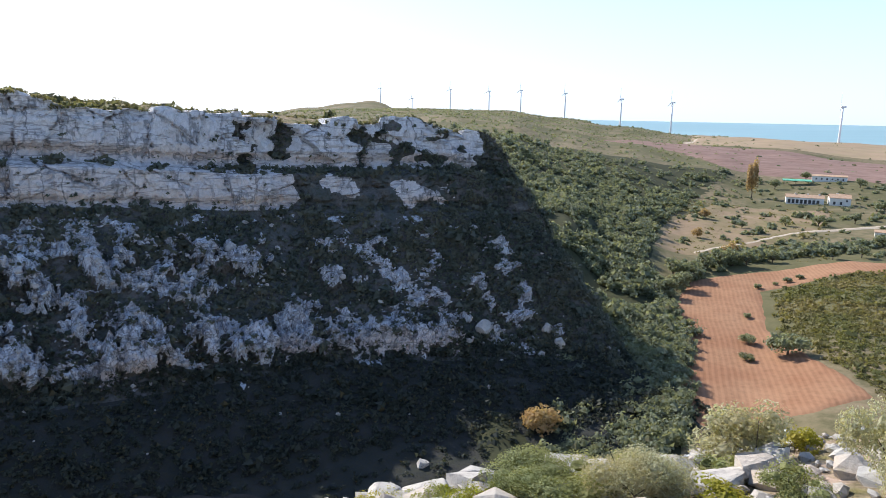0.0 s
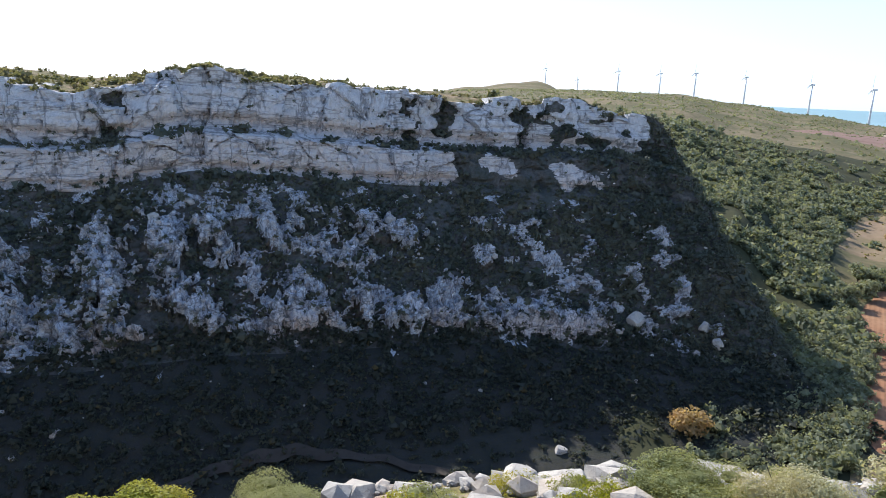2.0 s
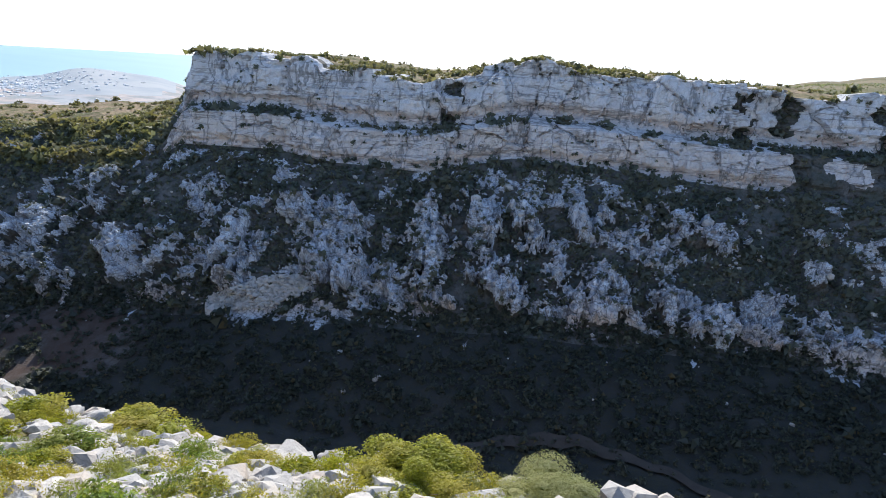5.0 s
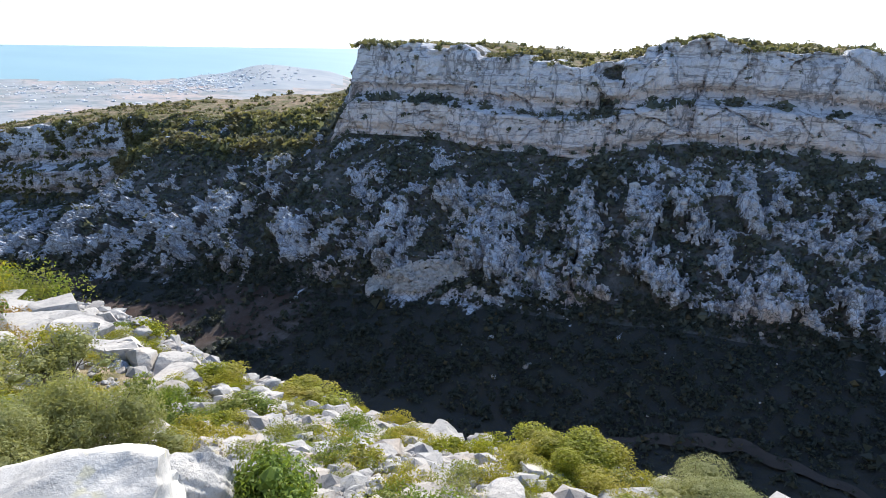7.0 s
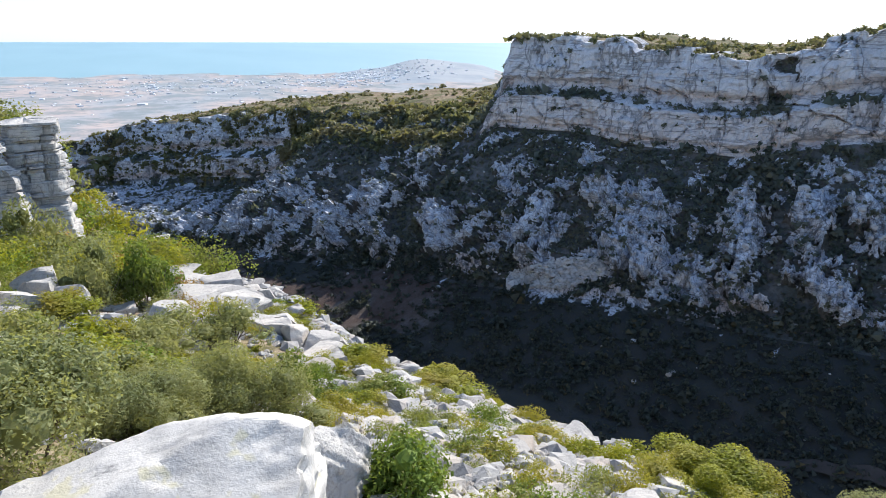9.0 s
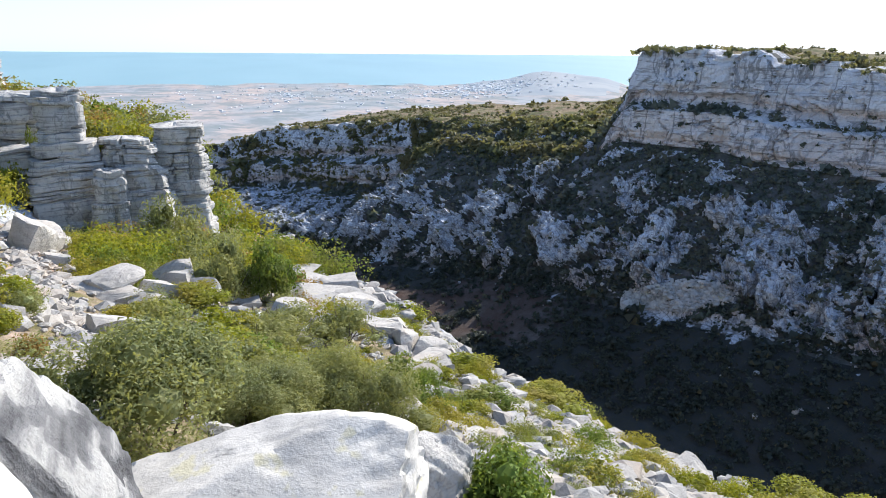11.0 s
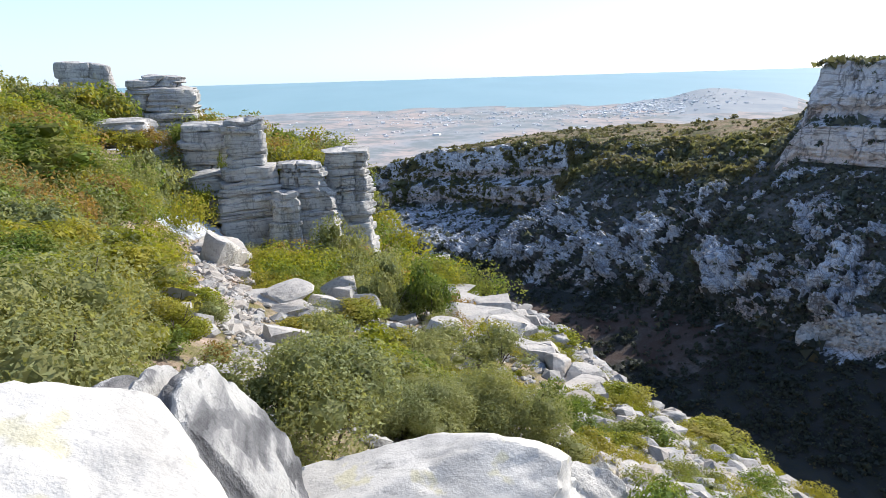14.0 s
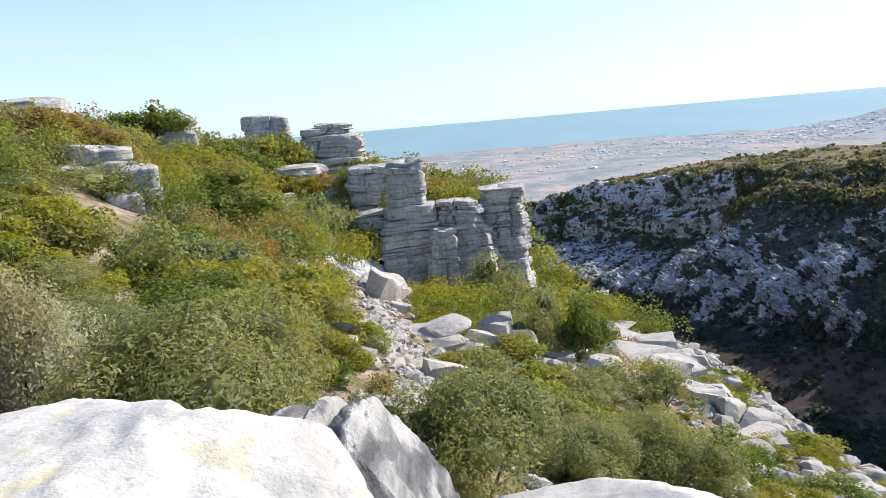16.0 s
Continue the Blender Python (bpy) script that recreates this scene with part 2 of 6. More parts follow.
def worley(x, y, seed=0):
    """Broken-stone cells: nearest and second distance, three random numbers of the cell, and the way from its middle."""
    i, j = np.floor(x).astype(np.int64), np.floor(y).astype(np.int64)
    f1, f2 = np.full(x.shape, 9.0), np.full(x.shape, 9.0)
    out = [np.zeros(x.shape) for _ in range(5)]
    for di in (-1, 0, 1):
        for dj in (-1, 0, 1):
            c = xyz(i + di, j + dj, 0 * i)
            a, b = _cell(c, seed), _cell(c, seed + 1)
            dx, dy = x - (i + di + 0.1 + 0.8 * a), y - (j + dj + 0.1 + 0.8 * b)
            d = np.sqrt(dx * dx + dy * dy)
            near = d < f1
            f2 = np.where(near, f1, np.minimum(f2, d))
            f1 = np.where(near, d, f1)
            for k, v in enumerate((_cell(c, seed + 2), _cell(c, seed + 3), _cell(c, seed + 4), dx, dy)):
                out[k] = np.where(near, v, out[k])
    return f1, f2, *out


def blocks_of(x, y, seed, push, tilt, crack, gap=0.10):
    """Offset of a face broken into blocks, each pushed and tilted by its own amount, with open cracks."""
    f1, f2, a, b, c, dx, dy = worley(x, y, seed)
    return (a - 0.5) * push + ((b - 0.5) * dx + (c - 0.5) * dy) * tilt - (1 - smooth(f2 - f1, 0, gap)) * crack, a


def smooth(x, a, b):
    t = np.clip((x - a) / (b - a), 0, 1)
    return t * t * (3 - 2 * t)


def xyz(*a):
    return np.stack(np.broadcast_arrays(*a), -1)


def mesh_of(name, verts, quads, mat, soft=True, attr=None):
    """One mesh object from arrays; quads may hold triangles (n, 3) or quads (n, 4)."""
    verts, quads = np.asarray(verts, np.float32), np.asarray(quads, np.int32)
    me = bpy.data.meshes.new(name)
    n, w = quads.shape
    me.vertices.add(len(verts)), me.loops.add(n * w), me.polygons.add(n)
    me.vertices.foreach_set("co", verts.ravel())
    me.loops.foreach_set("vertex_index", quads.ravel())
    me.polygons.foreach_set("loop_start", np.arange(0, n * w, w, dtype=np.int32))
    me.polygons.foreach_set("use_smooth", np.full(n, soft))
    me.materials.append(mat)
    me.update(calc_edges=True)
    me.validate()
    if attr is not None:
        a = me.attributes.new("rocky", "FLOAT", "POINT")
        a.data.foreach_set("value", np.asarray(attr, np.float32).ravel())
    return new(name, me)


def grid_faces(rows, cols):
    a = np.arange(rows * cols).reshape(rows, cols)
    return np.stack([a[:-1, :-1], a[1:, :-1], a[1:, 1:], a[:-1, 1:]], -1).reshape(-1, 4)


def on_ray(az, el, dist):
    """A place by its bearing (degrees to the left of +y), height angle and level distance."""
    return np.array([-math.sin(radians(az)) * dist, math.cos(radians(az)) * dist, math.tan(radians(el)) * dist])


# ---- the gorge side opposite: u runs along it to the left, v away from the eye ----
WALL_AZ = 32.0
UA = np.array([-math.cos(radians(WALL_AZ)), -math.sin(radians(WALL_AZ))])
VA = np.array([-math.sin(radians(WALL_AZ)), math.cos(radians(WALL_AZ))])


def wall_profile(u):
    """Control places (v, z) down the gorge side at u, from the plateau to the floor: arrays (n, 10)."""
    u = np.asarray(u, float)
    u = u + 4 * smooth(-u, 60, 95)
    rim = np.interp(u, [-135, -120, -110, -100, -88, -66, -40, -15, 5, 12, 25, 45, 60, 84], [-46, -29, -16, -6, -0.8, -1.5, -0.8, 1.2, 2.2, 0.6, -2.2, -1.6, 0.6, 0.4])
    left = smooth(u, 82, 93)                     # past the corner the high band is gone
    low = -18 - np.interp(u, [90, 150, 205, 256, 300, 340], [0, 3, 8, 14, 24, 34])
    nose = smooth(-u, 86, 114)
    bend = np.interp(u, [-136, -118, -100, -80, -52], [-12, -24, -22, -12, 0])
    foot = np.interp(u, [-130, -80, 0, 60, 110, 160, 340], [-53, -48, -46, -48, -52, -57, -60])
    floor = np.interp(u, [-130, 0, 100, 200, 340], [-54, -57, -59, -62, -64])
    top = rim * (1 - left) + low * left
    ledge = (rim - 11.5 + 4 * nose) * (1 - left) + (low - 3.0) * left
    base = (rim - 20 + 6 * nose) * (1 - left) + (low - 5.0) * left
    tall = smooth(u, 135, 180)                   # far on, it stands up in cliffs again
    ledge, base = ledge - 9 * tall, base
    one = np.ones_like(u)
    v = np.stack([330 * one, 240 - 20 * left, 161 + 6 * left, 158 + 2 * left, 153.5 - 0.5 * left, 152 - 2 * left, 150 - 3 * left, 118 * one, 93 * one, 66 * one], 1)
    broken = smooth(-u, 38, 85)
    v = v + tall[:, None] * np.array([0, 0, 0, 4, 5, 7, 8, 0, 0, 0])[None] + bend[:, None] + broken[:, None] * np.array([0, 0, 5, 3, 0, -4, -6, 0, 0, 0])[None]
    step = (ledge - 1.2) * (1 - left) + (low - 5.0 - 9 * tall) * left
    base, sole = base * (1 - left) + (low - 6.5 - 14 * tall) * left, (base - 2.5) * (1 - left) + (low - 8.5 - 16 * tall) * left
    fall = smooth(-u, 60, 90)
    sink = 34 * smooth(-u, 100, 128)
    z = np.stack([top - 4 - 26 * left - 36 * fall, top + 1.5 + 2.5 * left - 16 * fall, top, ledge, step, base, sole, foot, floor + 1.5, floor - 1.0], 1) - sink[:, None] * np.array([0, 0, 0.4, 0.8, 1, 1, 1, 0.7, 0.4, 0.3])[None]
    return v, z, left * (1 - 0.85 * tall), nose


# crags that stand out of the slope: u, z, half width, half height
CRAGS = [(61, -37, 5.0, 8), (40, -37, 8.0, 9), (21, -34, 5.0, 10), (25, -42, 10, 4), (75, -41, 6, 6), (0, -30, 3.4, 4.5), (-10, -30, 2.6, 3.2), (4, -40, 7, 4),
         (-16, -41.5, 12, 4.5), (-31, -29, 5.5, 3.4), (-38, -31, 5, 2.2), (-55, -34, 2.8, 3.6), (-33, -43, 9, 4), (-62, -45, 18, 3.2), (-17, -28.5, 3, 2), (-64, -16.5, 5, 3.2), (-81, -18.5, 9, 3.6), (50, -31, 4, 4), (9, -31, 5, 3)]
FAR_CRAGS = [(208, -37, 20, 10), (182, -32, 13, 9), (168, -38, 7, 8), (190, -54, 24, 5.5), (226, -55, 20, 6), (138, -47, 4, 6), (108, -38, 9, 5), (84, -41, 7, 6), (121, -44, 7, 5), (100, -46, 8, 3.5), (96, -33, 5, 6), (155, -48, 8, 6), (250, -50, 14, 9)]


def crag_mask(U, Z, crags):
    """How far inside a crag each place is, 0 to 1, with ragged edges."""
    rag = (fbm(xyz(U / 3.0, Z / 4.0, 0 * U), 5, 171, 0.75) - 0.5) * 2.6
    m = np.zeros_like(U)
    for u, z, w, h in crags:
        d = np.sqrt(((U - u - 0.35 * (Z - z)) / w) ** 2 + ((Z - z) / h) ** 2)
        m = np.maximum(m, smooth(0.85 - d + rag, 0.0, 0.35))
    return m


def wall_sheet():
    us = np.concatenate([np.arange(-143, 110, 0.44), np.arange(110, 345, 0.75)])
    v, z, left, nose = wall_profile(us)
    counts = [6, 30, 36, 8, 28, 6, 128, 34, 10]
    ts, seg = [], []
    for i, c in enumerate(counts):
        a = np.arange(c) / c
        ts.append(i + a), seg.append(np.full(c, i))
    ts = np.concatenate(ts)
    i0 = ts.astype(int)
    f = (ts - i0)[None, :]
    V = v[:, i0] * (1 - f) + v[:, i0 + 1] * f
    Z = z[:, i0] * (1 - f) + z[:, i0 + 1] * f
    U = np.repeat(us[:, None], len(ts), 1)
    S = np.repeat(ts[None, :], len(us), 0)
    p = xyz(U, V, Z)
    band = smooth(S, 1.7, 2.05) * (1 - smooth(S, 5.0, 5.5))        # the sheer bands
    slope = smooth(S, 5.6, 6.3) * (1 - smooth(S, 6.85, 7.1))
    plat = 1 - smooth(S, 1.7, 2.05)
    slope = np.maximum(slope, left[:, None] * smooth(S, 2.0, 2.6) * (1 - smooth(S, 6.85, 7.1)))
    band = band * (1 - left[:, None])
    # large buttresses and bays
    lf = left[:, None]
    bk = smooth(-us, 38, 78)[:, None]            # towards its end the band breaks up into crags
    L = -Z * 1.9
    bay = (fbm(xyz(U / 28, Z / 60, 0 * U), 3, 5) - 0.5) * (9 + 7 * lf)
    wob = (fbm(xyz(U / 5, Z / 5, 0 * U), 3, 7) - 0.5) * 2.0
    big, _ = blocks_of(U / 8.5 + wob * 0.22 + Z * 0.02, Z / 13 + 0.18 * wob, 21, 3.2, 3.4, 1.3, 0.03)
    mid, _ = blocks_of(U / 3.6 + wob * 0.35, Z / 5.5 + wob * 0.2, 24, 1.0, 1.7, 0.4, 0.035)
    small, _ = blocks_of(U / 0.95 + wob * 0.5, Z / 1.3 + wob * 0.3, 28, 0.35, 0.5, 0.12, 0.08)
    flute = ridged(xyz(U / 2.4 + wob * 0.5, Z / 9, 0 * U), 3, 33)
    bed = vnoise(xyz(U / 60, (Z + wob * 0.4) / 0.8, 0 * U), 31)
    lean = U + 0.12 * (Z + 8) + (fbm(xyz(U / 7, Z / 5, 0 * U), 4, 37, 0.65) - 0.5) * 13
    gully = np.zeros_like(U)                     # overgrown clefts through the upper band
    for u0, w0 in ((19, 3.0), (-46, 2.0), (-54, 2.6), (-72, 2.0)):
        gully = np.maximum(gully, np.exp(-((lean - u0) / w0) ** 2))
    gully = gully * smooth(fbm(xyz(U / 4, Z / 4, 0 * U), 3, 39), 0.36, 0.5) * smooth(S, 1.9, 2.1) * (1 - smooth(S, 3.6, 4.2) * (1 - bk))
    under = np.exp(-((S - 2.86) / 0.09) ** 2) * 1.8 + np.exp(-((S - 4.92) / 0.10) ** 2) * 1.2
    d_band = bay * 0.75 + big + mid + small + (bed - 0.5) * 0.9 - under - smooth(flute, 0.80, 0.97) * 0.6 + (fbm(p / 3.0, 4, 41) - 0.5) * 1.7 - gully * 3.0
    # karst blocks on the slope, in patches
    patch = fbm(xyz(U / 16, L / 16, 0 * U), 3, 51)
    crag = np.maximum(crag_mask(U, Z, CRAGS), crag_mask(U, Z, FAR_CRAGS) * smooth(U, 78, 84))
    right = smooth(-us, -30, 20)[:, None]
    zone = np.interp(S[0], [5.9, 6.2, 6.45, 6.86, 6.98, 7.4], [0.22, 0.30, 0.36, 0.42, 0.05, -0.85])[None, :] * (1 - right) + np.interp(S[0], [5.9, 6.2, 6.5, 6.72, 6.88, 7.0, 7.4], [0.08, 0.14, 0.22, 0.36, 0.50, 0.05, -0.85])[None, :] * right
    zone = zone - 0.16 * smooth(-us, 48, 82)[:, None] - 0.14 * lf - 1.2 * smooth(-us, 92, 104)[:, None] + (patch - 0.5) * 0.8 - 0.12
    o1, c1 = blocks_of(U / 3.4 + wob * 0.3, L / 4.2 + wob * 0.3, 61, 2.6, 2.4, 1.2, 0.12)
    o2, c2 = blocks_of(U / 1.05 + wob * 0.4, L / 2.7, 66, 1.5, 1.8, 0.9, 0.14)
    o3, c3 = blocks_of(U / 0.62 + wob, L / 1.1, 71, 0.8, 0.6, 0.4, 0.2)
    prom = smooth(us, 120, 175)[:, None]
    run = fbm(xyz(U / 4.6 + wob * 0.2, L / 6, 0 * U), 6, 58, 0.78)
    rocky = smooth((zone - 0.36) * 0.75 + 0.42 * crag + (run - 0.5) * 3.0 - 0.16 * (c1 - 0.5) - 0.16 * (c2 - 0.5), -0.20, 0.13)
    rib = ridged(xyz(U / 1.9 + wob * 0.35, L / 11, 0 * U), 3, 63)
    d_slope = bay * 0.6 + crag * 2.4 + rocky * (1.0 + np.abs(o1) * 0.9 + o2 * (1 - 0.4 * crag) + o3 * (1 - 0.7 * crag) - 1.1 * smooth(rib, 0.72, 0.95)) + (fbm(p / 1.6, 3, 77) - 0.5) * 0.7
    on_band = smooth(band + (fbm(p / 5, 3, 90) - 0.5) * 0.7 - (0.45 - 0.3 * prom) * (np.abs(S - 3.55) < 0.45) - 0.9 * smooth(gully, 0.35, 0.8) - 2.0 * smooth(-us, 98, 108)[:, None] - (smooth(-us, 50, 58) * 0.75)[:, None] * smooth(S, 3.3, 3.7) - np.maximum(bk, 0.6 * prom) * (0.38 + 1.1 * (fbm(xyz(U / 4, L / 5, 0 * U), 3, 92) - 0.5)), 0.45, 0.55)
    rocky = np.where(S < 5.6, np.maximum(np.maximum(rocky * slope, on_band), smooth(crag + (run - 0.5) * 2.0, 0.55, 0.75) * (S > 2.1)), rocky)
    rocky = np.where(S < 2.0, smooth(S + (fbm(xyz(U / 6, V / 6, 0 * U), 4, 95) - 0.5) * 1.2 - 0.3 * lf, 1.95, 2.1), rocky)
    d_plat = (fbm(xyz(U / 12, V / 12, 0 * U), 4, 14) - 0.5) * 3.0
    floor_d = (fbm(xyz(U / 10, V / 10, 0 * U), 4, 15) - 0.5) * 2.0
    out = d_band * band + d_slope * slope
    V2 = V - out * (band * 0.95 + slope * 0.72)
    Z2 = Z + out * slope * 0.6 + plat * d_plat + smooth(S, 6.9, 7.4) * floor_d
    # broken rim
    Z2 = Z2 + np.exp(-((S - 2.0) / 0.22) ** 2) * ((fbm(xyz(U / 7, 0 * U, 0 * U), 4, 99) - 0.45) * 4.0 + (_cell(xyz(np.floor((U + wob * 2) / 6.5).astype(np.int64), 0 * i0[None, :], 0 * i0[None, :]), 97) - 0.5) * 1.8)
    U2 = U + (fbm(p / 3.0, 3, 123) - 0.5) * 1.2 * (band + slope)
    xy = U2[..., None] * UA + V2[..., None] * VA
    P = np.concatenate([xy, Z2[..., None]], -1)
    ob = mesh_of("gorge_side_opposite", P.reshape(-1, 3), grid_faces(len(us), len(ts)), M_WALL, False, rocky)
    warm = (np.exp(-((S - 2.84) / 0.16) ** 2) + np.exp(-((S - 4.9) / 0.22) ** 2) + 0.45 * smooth(S, 3.9, 4.1) * (1 - smooth(S, 5.0, 5.3))) * (0.45 + 1.1 * fbm(p / 7, 3, 140)) * (1 - 0.7 * lf)
    warm = warm + np.exp(-((S - 6.93) / 0.07) ** 2) * 0.6 * smooth(fbm(xyz(U / 14, Z / 14, 0 * U), 3, 141), 0.45, 0.6)
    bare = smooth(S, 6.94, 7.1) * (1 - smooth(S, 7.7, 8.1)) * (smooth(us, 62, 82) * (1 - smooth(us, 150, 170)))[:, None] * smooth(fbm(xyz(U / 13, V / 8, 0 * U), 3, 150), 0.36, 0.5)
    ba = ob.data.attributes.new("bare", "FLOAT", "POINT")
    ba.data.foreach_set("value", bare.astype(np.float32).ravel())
    sh = ob.data.attributes.new("sheer", "FLOAT", "POINT")
    sh.data.foreach_set("value", (band * (1 - 0.5 * prom)).astype(np.float32).ravel())
    ob.data.materials.append(M_HEATH), ob.data.materials.append(M_FLOOR_SHADED)
    # 0 slope, 1 plateau, 2 floor ground with the shade in its colour
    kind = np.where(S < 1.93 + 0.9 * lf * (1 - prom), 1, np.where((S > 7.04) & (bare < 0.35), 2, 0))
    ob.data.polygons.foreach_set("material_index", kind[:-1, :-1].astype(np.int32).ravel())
    wa = ob.data.attributes.new("warm", "FLOAT", "POINT")
    wa.data.foreach_set("value", np.clip(warm, 0, 1).astype(np.float32).ravel())
    tagged(ob, "grey limestone cliffs over a shaded rocky scrub slope", "cliff", kind="structure")
    return P, rocky, S, bare


WALL_P, WALL_ROCKY, WALL_S, WALL_BARE = wall_sheet()

# ---- the ground out to the horizon ----
LAND = {}
LAND.update({
    -180: [(60, 2), (150, 0), (400, -30), (1000, -66), (1700, -70)],
    -60: [(60, -40), (120, -46), (190, -46), (240, -45), (300, -45), (430, -42), (520, -36), (760, -35), (1000, -23), (1300, -40), (1700, -70)],
    -33: [(60, -56), (120, -50), (190, -47), (240, -45), (300, -45), (430, -42), (520, -36), (760, -35), (1000, -23), (1300, -40), (1700, -70)],
    -25: [(60, -57), (135, -52), (222, -49.5), (290, -47), (440, -43), (540, -37), (800, -26), (1020, -20), (1300, -45), (1700, -70)],
})
LAND.update({
    -20: [(60, -57), (135, -52), (222, -50), (272, -48), (400, -42), (540, -32), (800, -25), (1080, -18), (1400, -50), (1700, -70)],
    -14: [(60, -57), (120, -55), (170, -50), (260, -42), (330, -38), (500, -27), (800, -20), (1180, -8), (1500, -40), (1800, -70)],
    -10: [(60, -57), (110, -55), (140, -49), (190, -41), (230, -35), (400, -25), (600, -18), (1290, 2), (1600, -40), (1900, -70)],
    -5: [(60, -57), (105, -54), (135, -49), (165, -44), (200, -38), (250, -30), (400, -14), (700, -4), (1450, 16), (1700, -20), (2000, -70)],
})
LAND.update({
    0: [(60, -57), (100, -57), (160, -50), (215, -36), (300, -18), (800, 2), (1600, 19), (1900, -20), (2200, -70)],
    8: [(60, -57), (130, -58), (200, -36), (300, -16), (1000, 6), (1900, 20), (2200, 38), (2500, -20), (2700, -70)],
    6: [(60, -57), (130, -58), (200, -36), (300, -16), (1000, 6), (1900, 22), (2200, 46), (2500, -20), (2700, -70)],
    11: [(60, -57), (130, -58), (200, -34), (300, -15), (1000, 4), (1900, 12), (2200, 21), (2500, -20), (2700, -70)],
})
LAND.update({
    20: [(60, -58), (130, -59), (200, -20), (300, -7), (1000, -10), (1700, -40), (2500, -70)],
    63: [(60, -58), (150, -62), (210, -34), (300, -20), (420, -34), (650, -64), (1100, -66), (1550, -42), (1680, -72)],
    67: [(60, -58), (160, -63), (220, -40), (310, -28), (430, -40), (650, -65), (1050, -66), (1550, -32), (1700, -72)],
    71: [(60, -58), (170, -64), (240, -44), (320, -34), (440, -45), (650, -65), (1200, -66), (1560, -52), (1680, -72)],
})
LAND.update({
    59: [(60, -58), (150, -62), (200, -30), (300, -16), (420, -30), (650, -64), (1700, -70)],
    75: [(60, -60), (190, -66), (260, -50), (330, -40), (450, -50), (600, -66), (1700, -70)],
    95: [(60, -60), (240, -68), (330, -66), (500, -68), (1700, -70)],
    112: [(60, -10), (110, -30), (240, -60), (500, -68), (1700, -70)],
})
LAND.update({
    135: [(60, 2), (150, 0), (400, -30), (1000, -66), (1700, -70)],
    180: [(60, 2), (150, 0), (400, -30), (1000, -66), (1700, -70)],
})


def land_z(az, r):
    """Height of the open ground by bearing (degrees) and distance."""
    az, r = np.broadcast_arrays(np.asarray(az, float), np.asarray(r, float))
    keys = sorted(LAND)
    cols = np.stack([np.interp(r, [a for a, _ in LAND[k]], [b for _, b in LAND[k]]) for k in keys])
    i = np.clip(np.searchsorted(keys, az) - 1, 0, len(keys) - 2)
    ka = np.array(keys, float)
    f = np.clip((az - ka[i]) / (ka[i + 1] - ka[i]), 0, 1)
    f = f * f * (3 - 2 * f)
    g = np.indices(az.shape)
    z = cols[(i, *g)] * (1 - f) + cols[(i + 1, *g)] * f
    x, y = -np.sin(np.radians(az)) * r, np.cos(np.radians(az)) * r
    amp = np.clip(r / 120, 0.2, 3.0)
    return z + (fbm(xyz(x / 60, y / 60, 0 * x), 4, 200) - 0.5) * amp * 2 + (fbm(xyz(x / 9, y / 9, 0 * x), 3, 210) - 0.5) * 0.5


k = Nodes("open_land", 0.95, 0.1)
n1, n2 = k.noise(0.012, 5, 0.6), k.noise(0.25, 5, 0.7)
c = k.mix(k.ramp(n1, [(0.42, 0.0), (0.55, 1.0)]), (0.23, 0.185, 0.12), (0.13, 0.122, 0.065))
c = k.mix(k.ramp(n2, [(0.4, 0.0), (0.62, 0.7)]), c, (0.085, 0.085, 0.042))
M_LAND = k.done(c)
# plain by the coast: pale blue-grey, the haze of distance painted into its colours
k = Nodes("hazy_plain", 0.95, 0.1)
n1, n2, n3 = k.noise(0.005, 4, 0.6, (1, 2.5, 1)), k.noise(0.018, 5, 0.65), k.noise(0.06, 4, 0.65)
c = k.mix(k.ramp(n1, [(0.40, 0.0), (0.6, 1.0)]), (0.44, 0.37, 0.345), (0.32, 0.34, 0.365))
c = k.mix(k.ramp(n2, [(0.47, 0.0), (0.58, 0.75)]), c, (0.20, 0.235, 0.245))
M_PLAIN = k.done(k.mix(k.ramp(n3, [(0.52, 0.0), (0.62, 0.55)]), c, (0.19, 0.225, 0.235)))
# far hills: base colour is the blue haze itself, not the hills' own tone
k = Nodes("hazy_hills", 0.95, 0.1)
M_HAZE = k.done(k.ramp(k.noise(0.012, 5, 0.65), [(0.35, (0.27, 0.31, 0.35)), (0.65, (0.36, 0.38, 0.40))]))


def ground_sheet():
    az = np.concatenate([np.arange(-180, -50, 4), np.arange(-50, 20, 0.5), np.arange(20, 115, 1.0), np.arange(115, 181, 5)])
    r = np.concatenate([np.geomspace(58, 320, 100), np.geomspace(325, 3000, 80)])
    A, R = np.meshgrid(az, r, indexing="ij")
    Z = land_z(A, R)
    P = xyz(-np.sin(np.radians(A)) * R, np.cos(np.radians(A)) * R, Z)
    ob = mesh_of("ground", P.reshape(-1, 3), grid_faces(len(az), len(r))[:, ::-1], M_LAND, True)
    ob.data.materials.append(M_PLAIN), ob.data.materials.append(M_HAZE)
    # beyond here the ground takes the colours with haze painted in
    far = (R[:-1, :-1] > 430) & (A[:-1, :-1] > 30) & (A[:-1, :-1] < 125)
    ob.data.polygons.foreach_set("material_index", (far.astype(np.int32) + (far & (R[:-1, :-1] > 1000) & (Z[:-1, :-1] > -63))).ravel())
    tagged(ob, "dry scrub and farmland running out to the coast", "ground", kind="structure")


ground_sheet()

k = Nodes("sea_water", 0.32, 0.4)
M_SEA = k.done(k.ramp(k.noise(0.004, 3, 0.5, (0.3, 1, 1)), [(0.35, (0.15, 0.285, 0.295)), (0.65, (0.185, 0.325, 0.335))]))


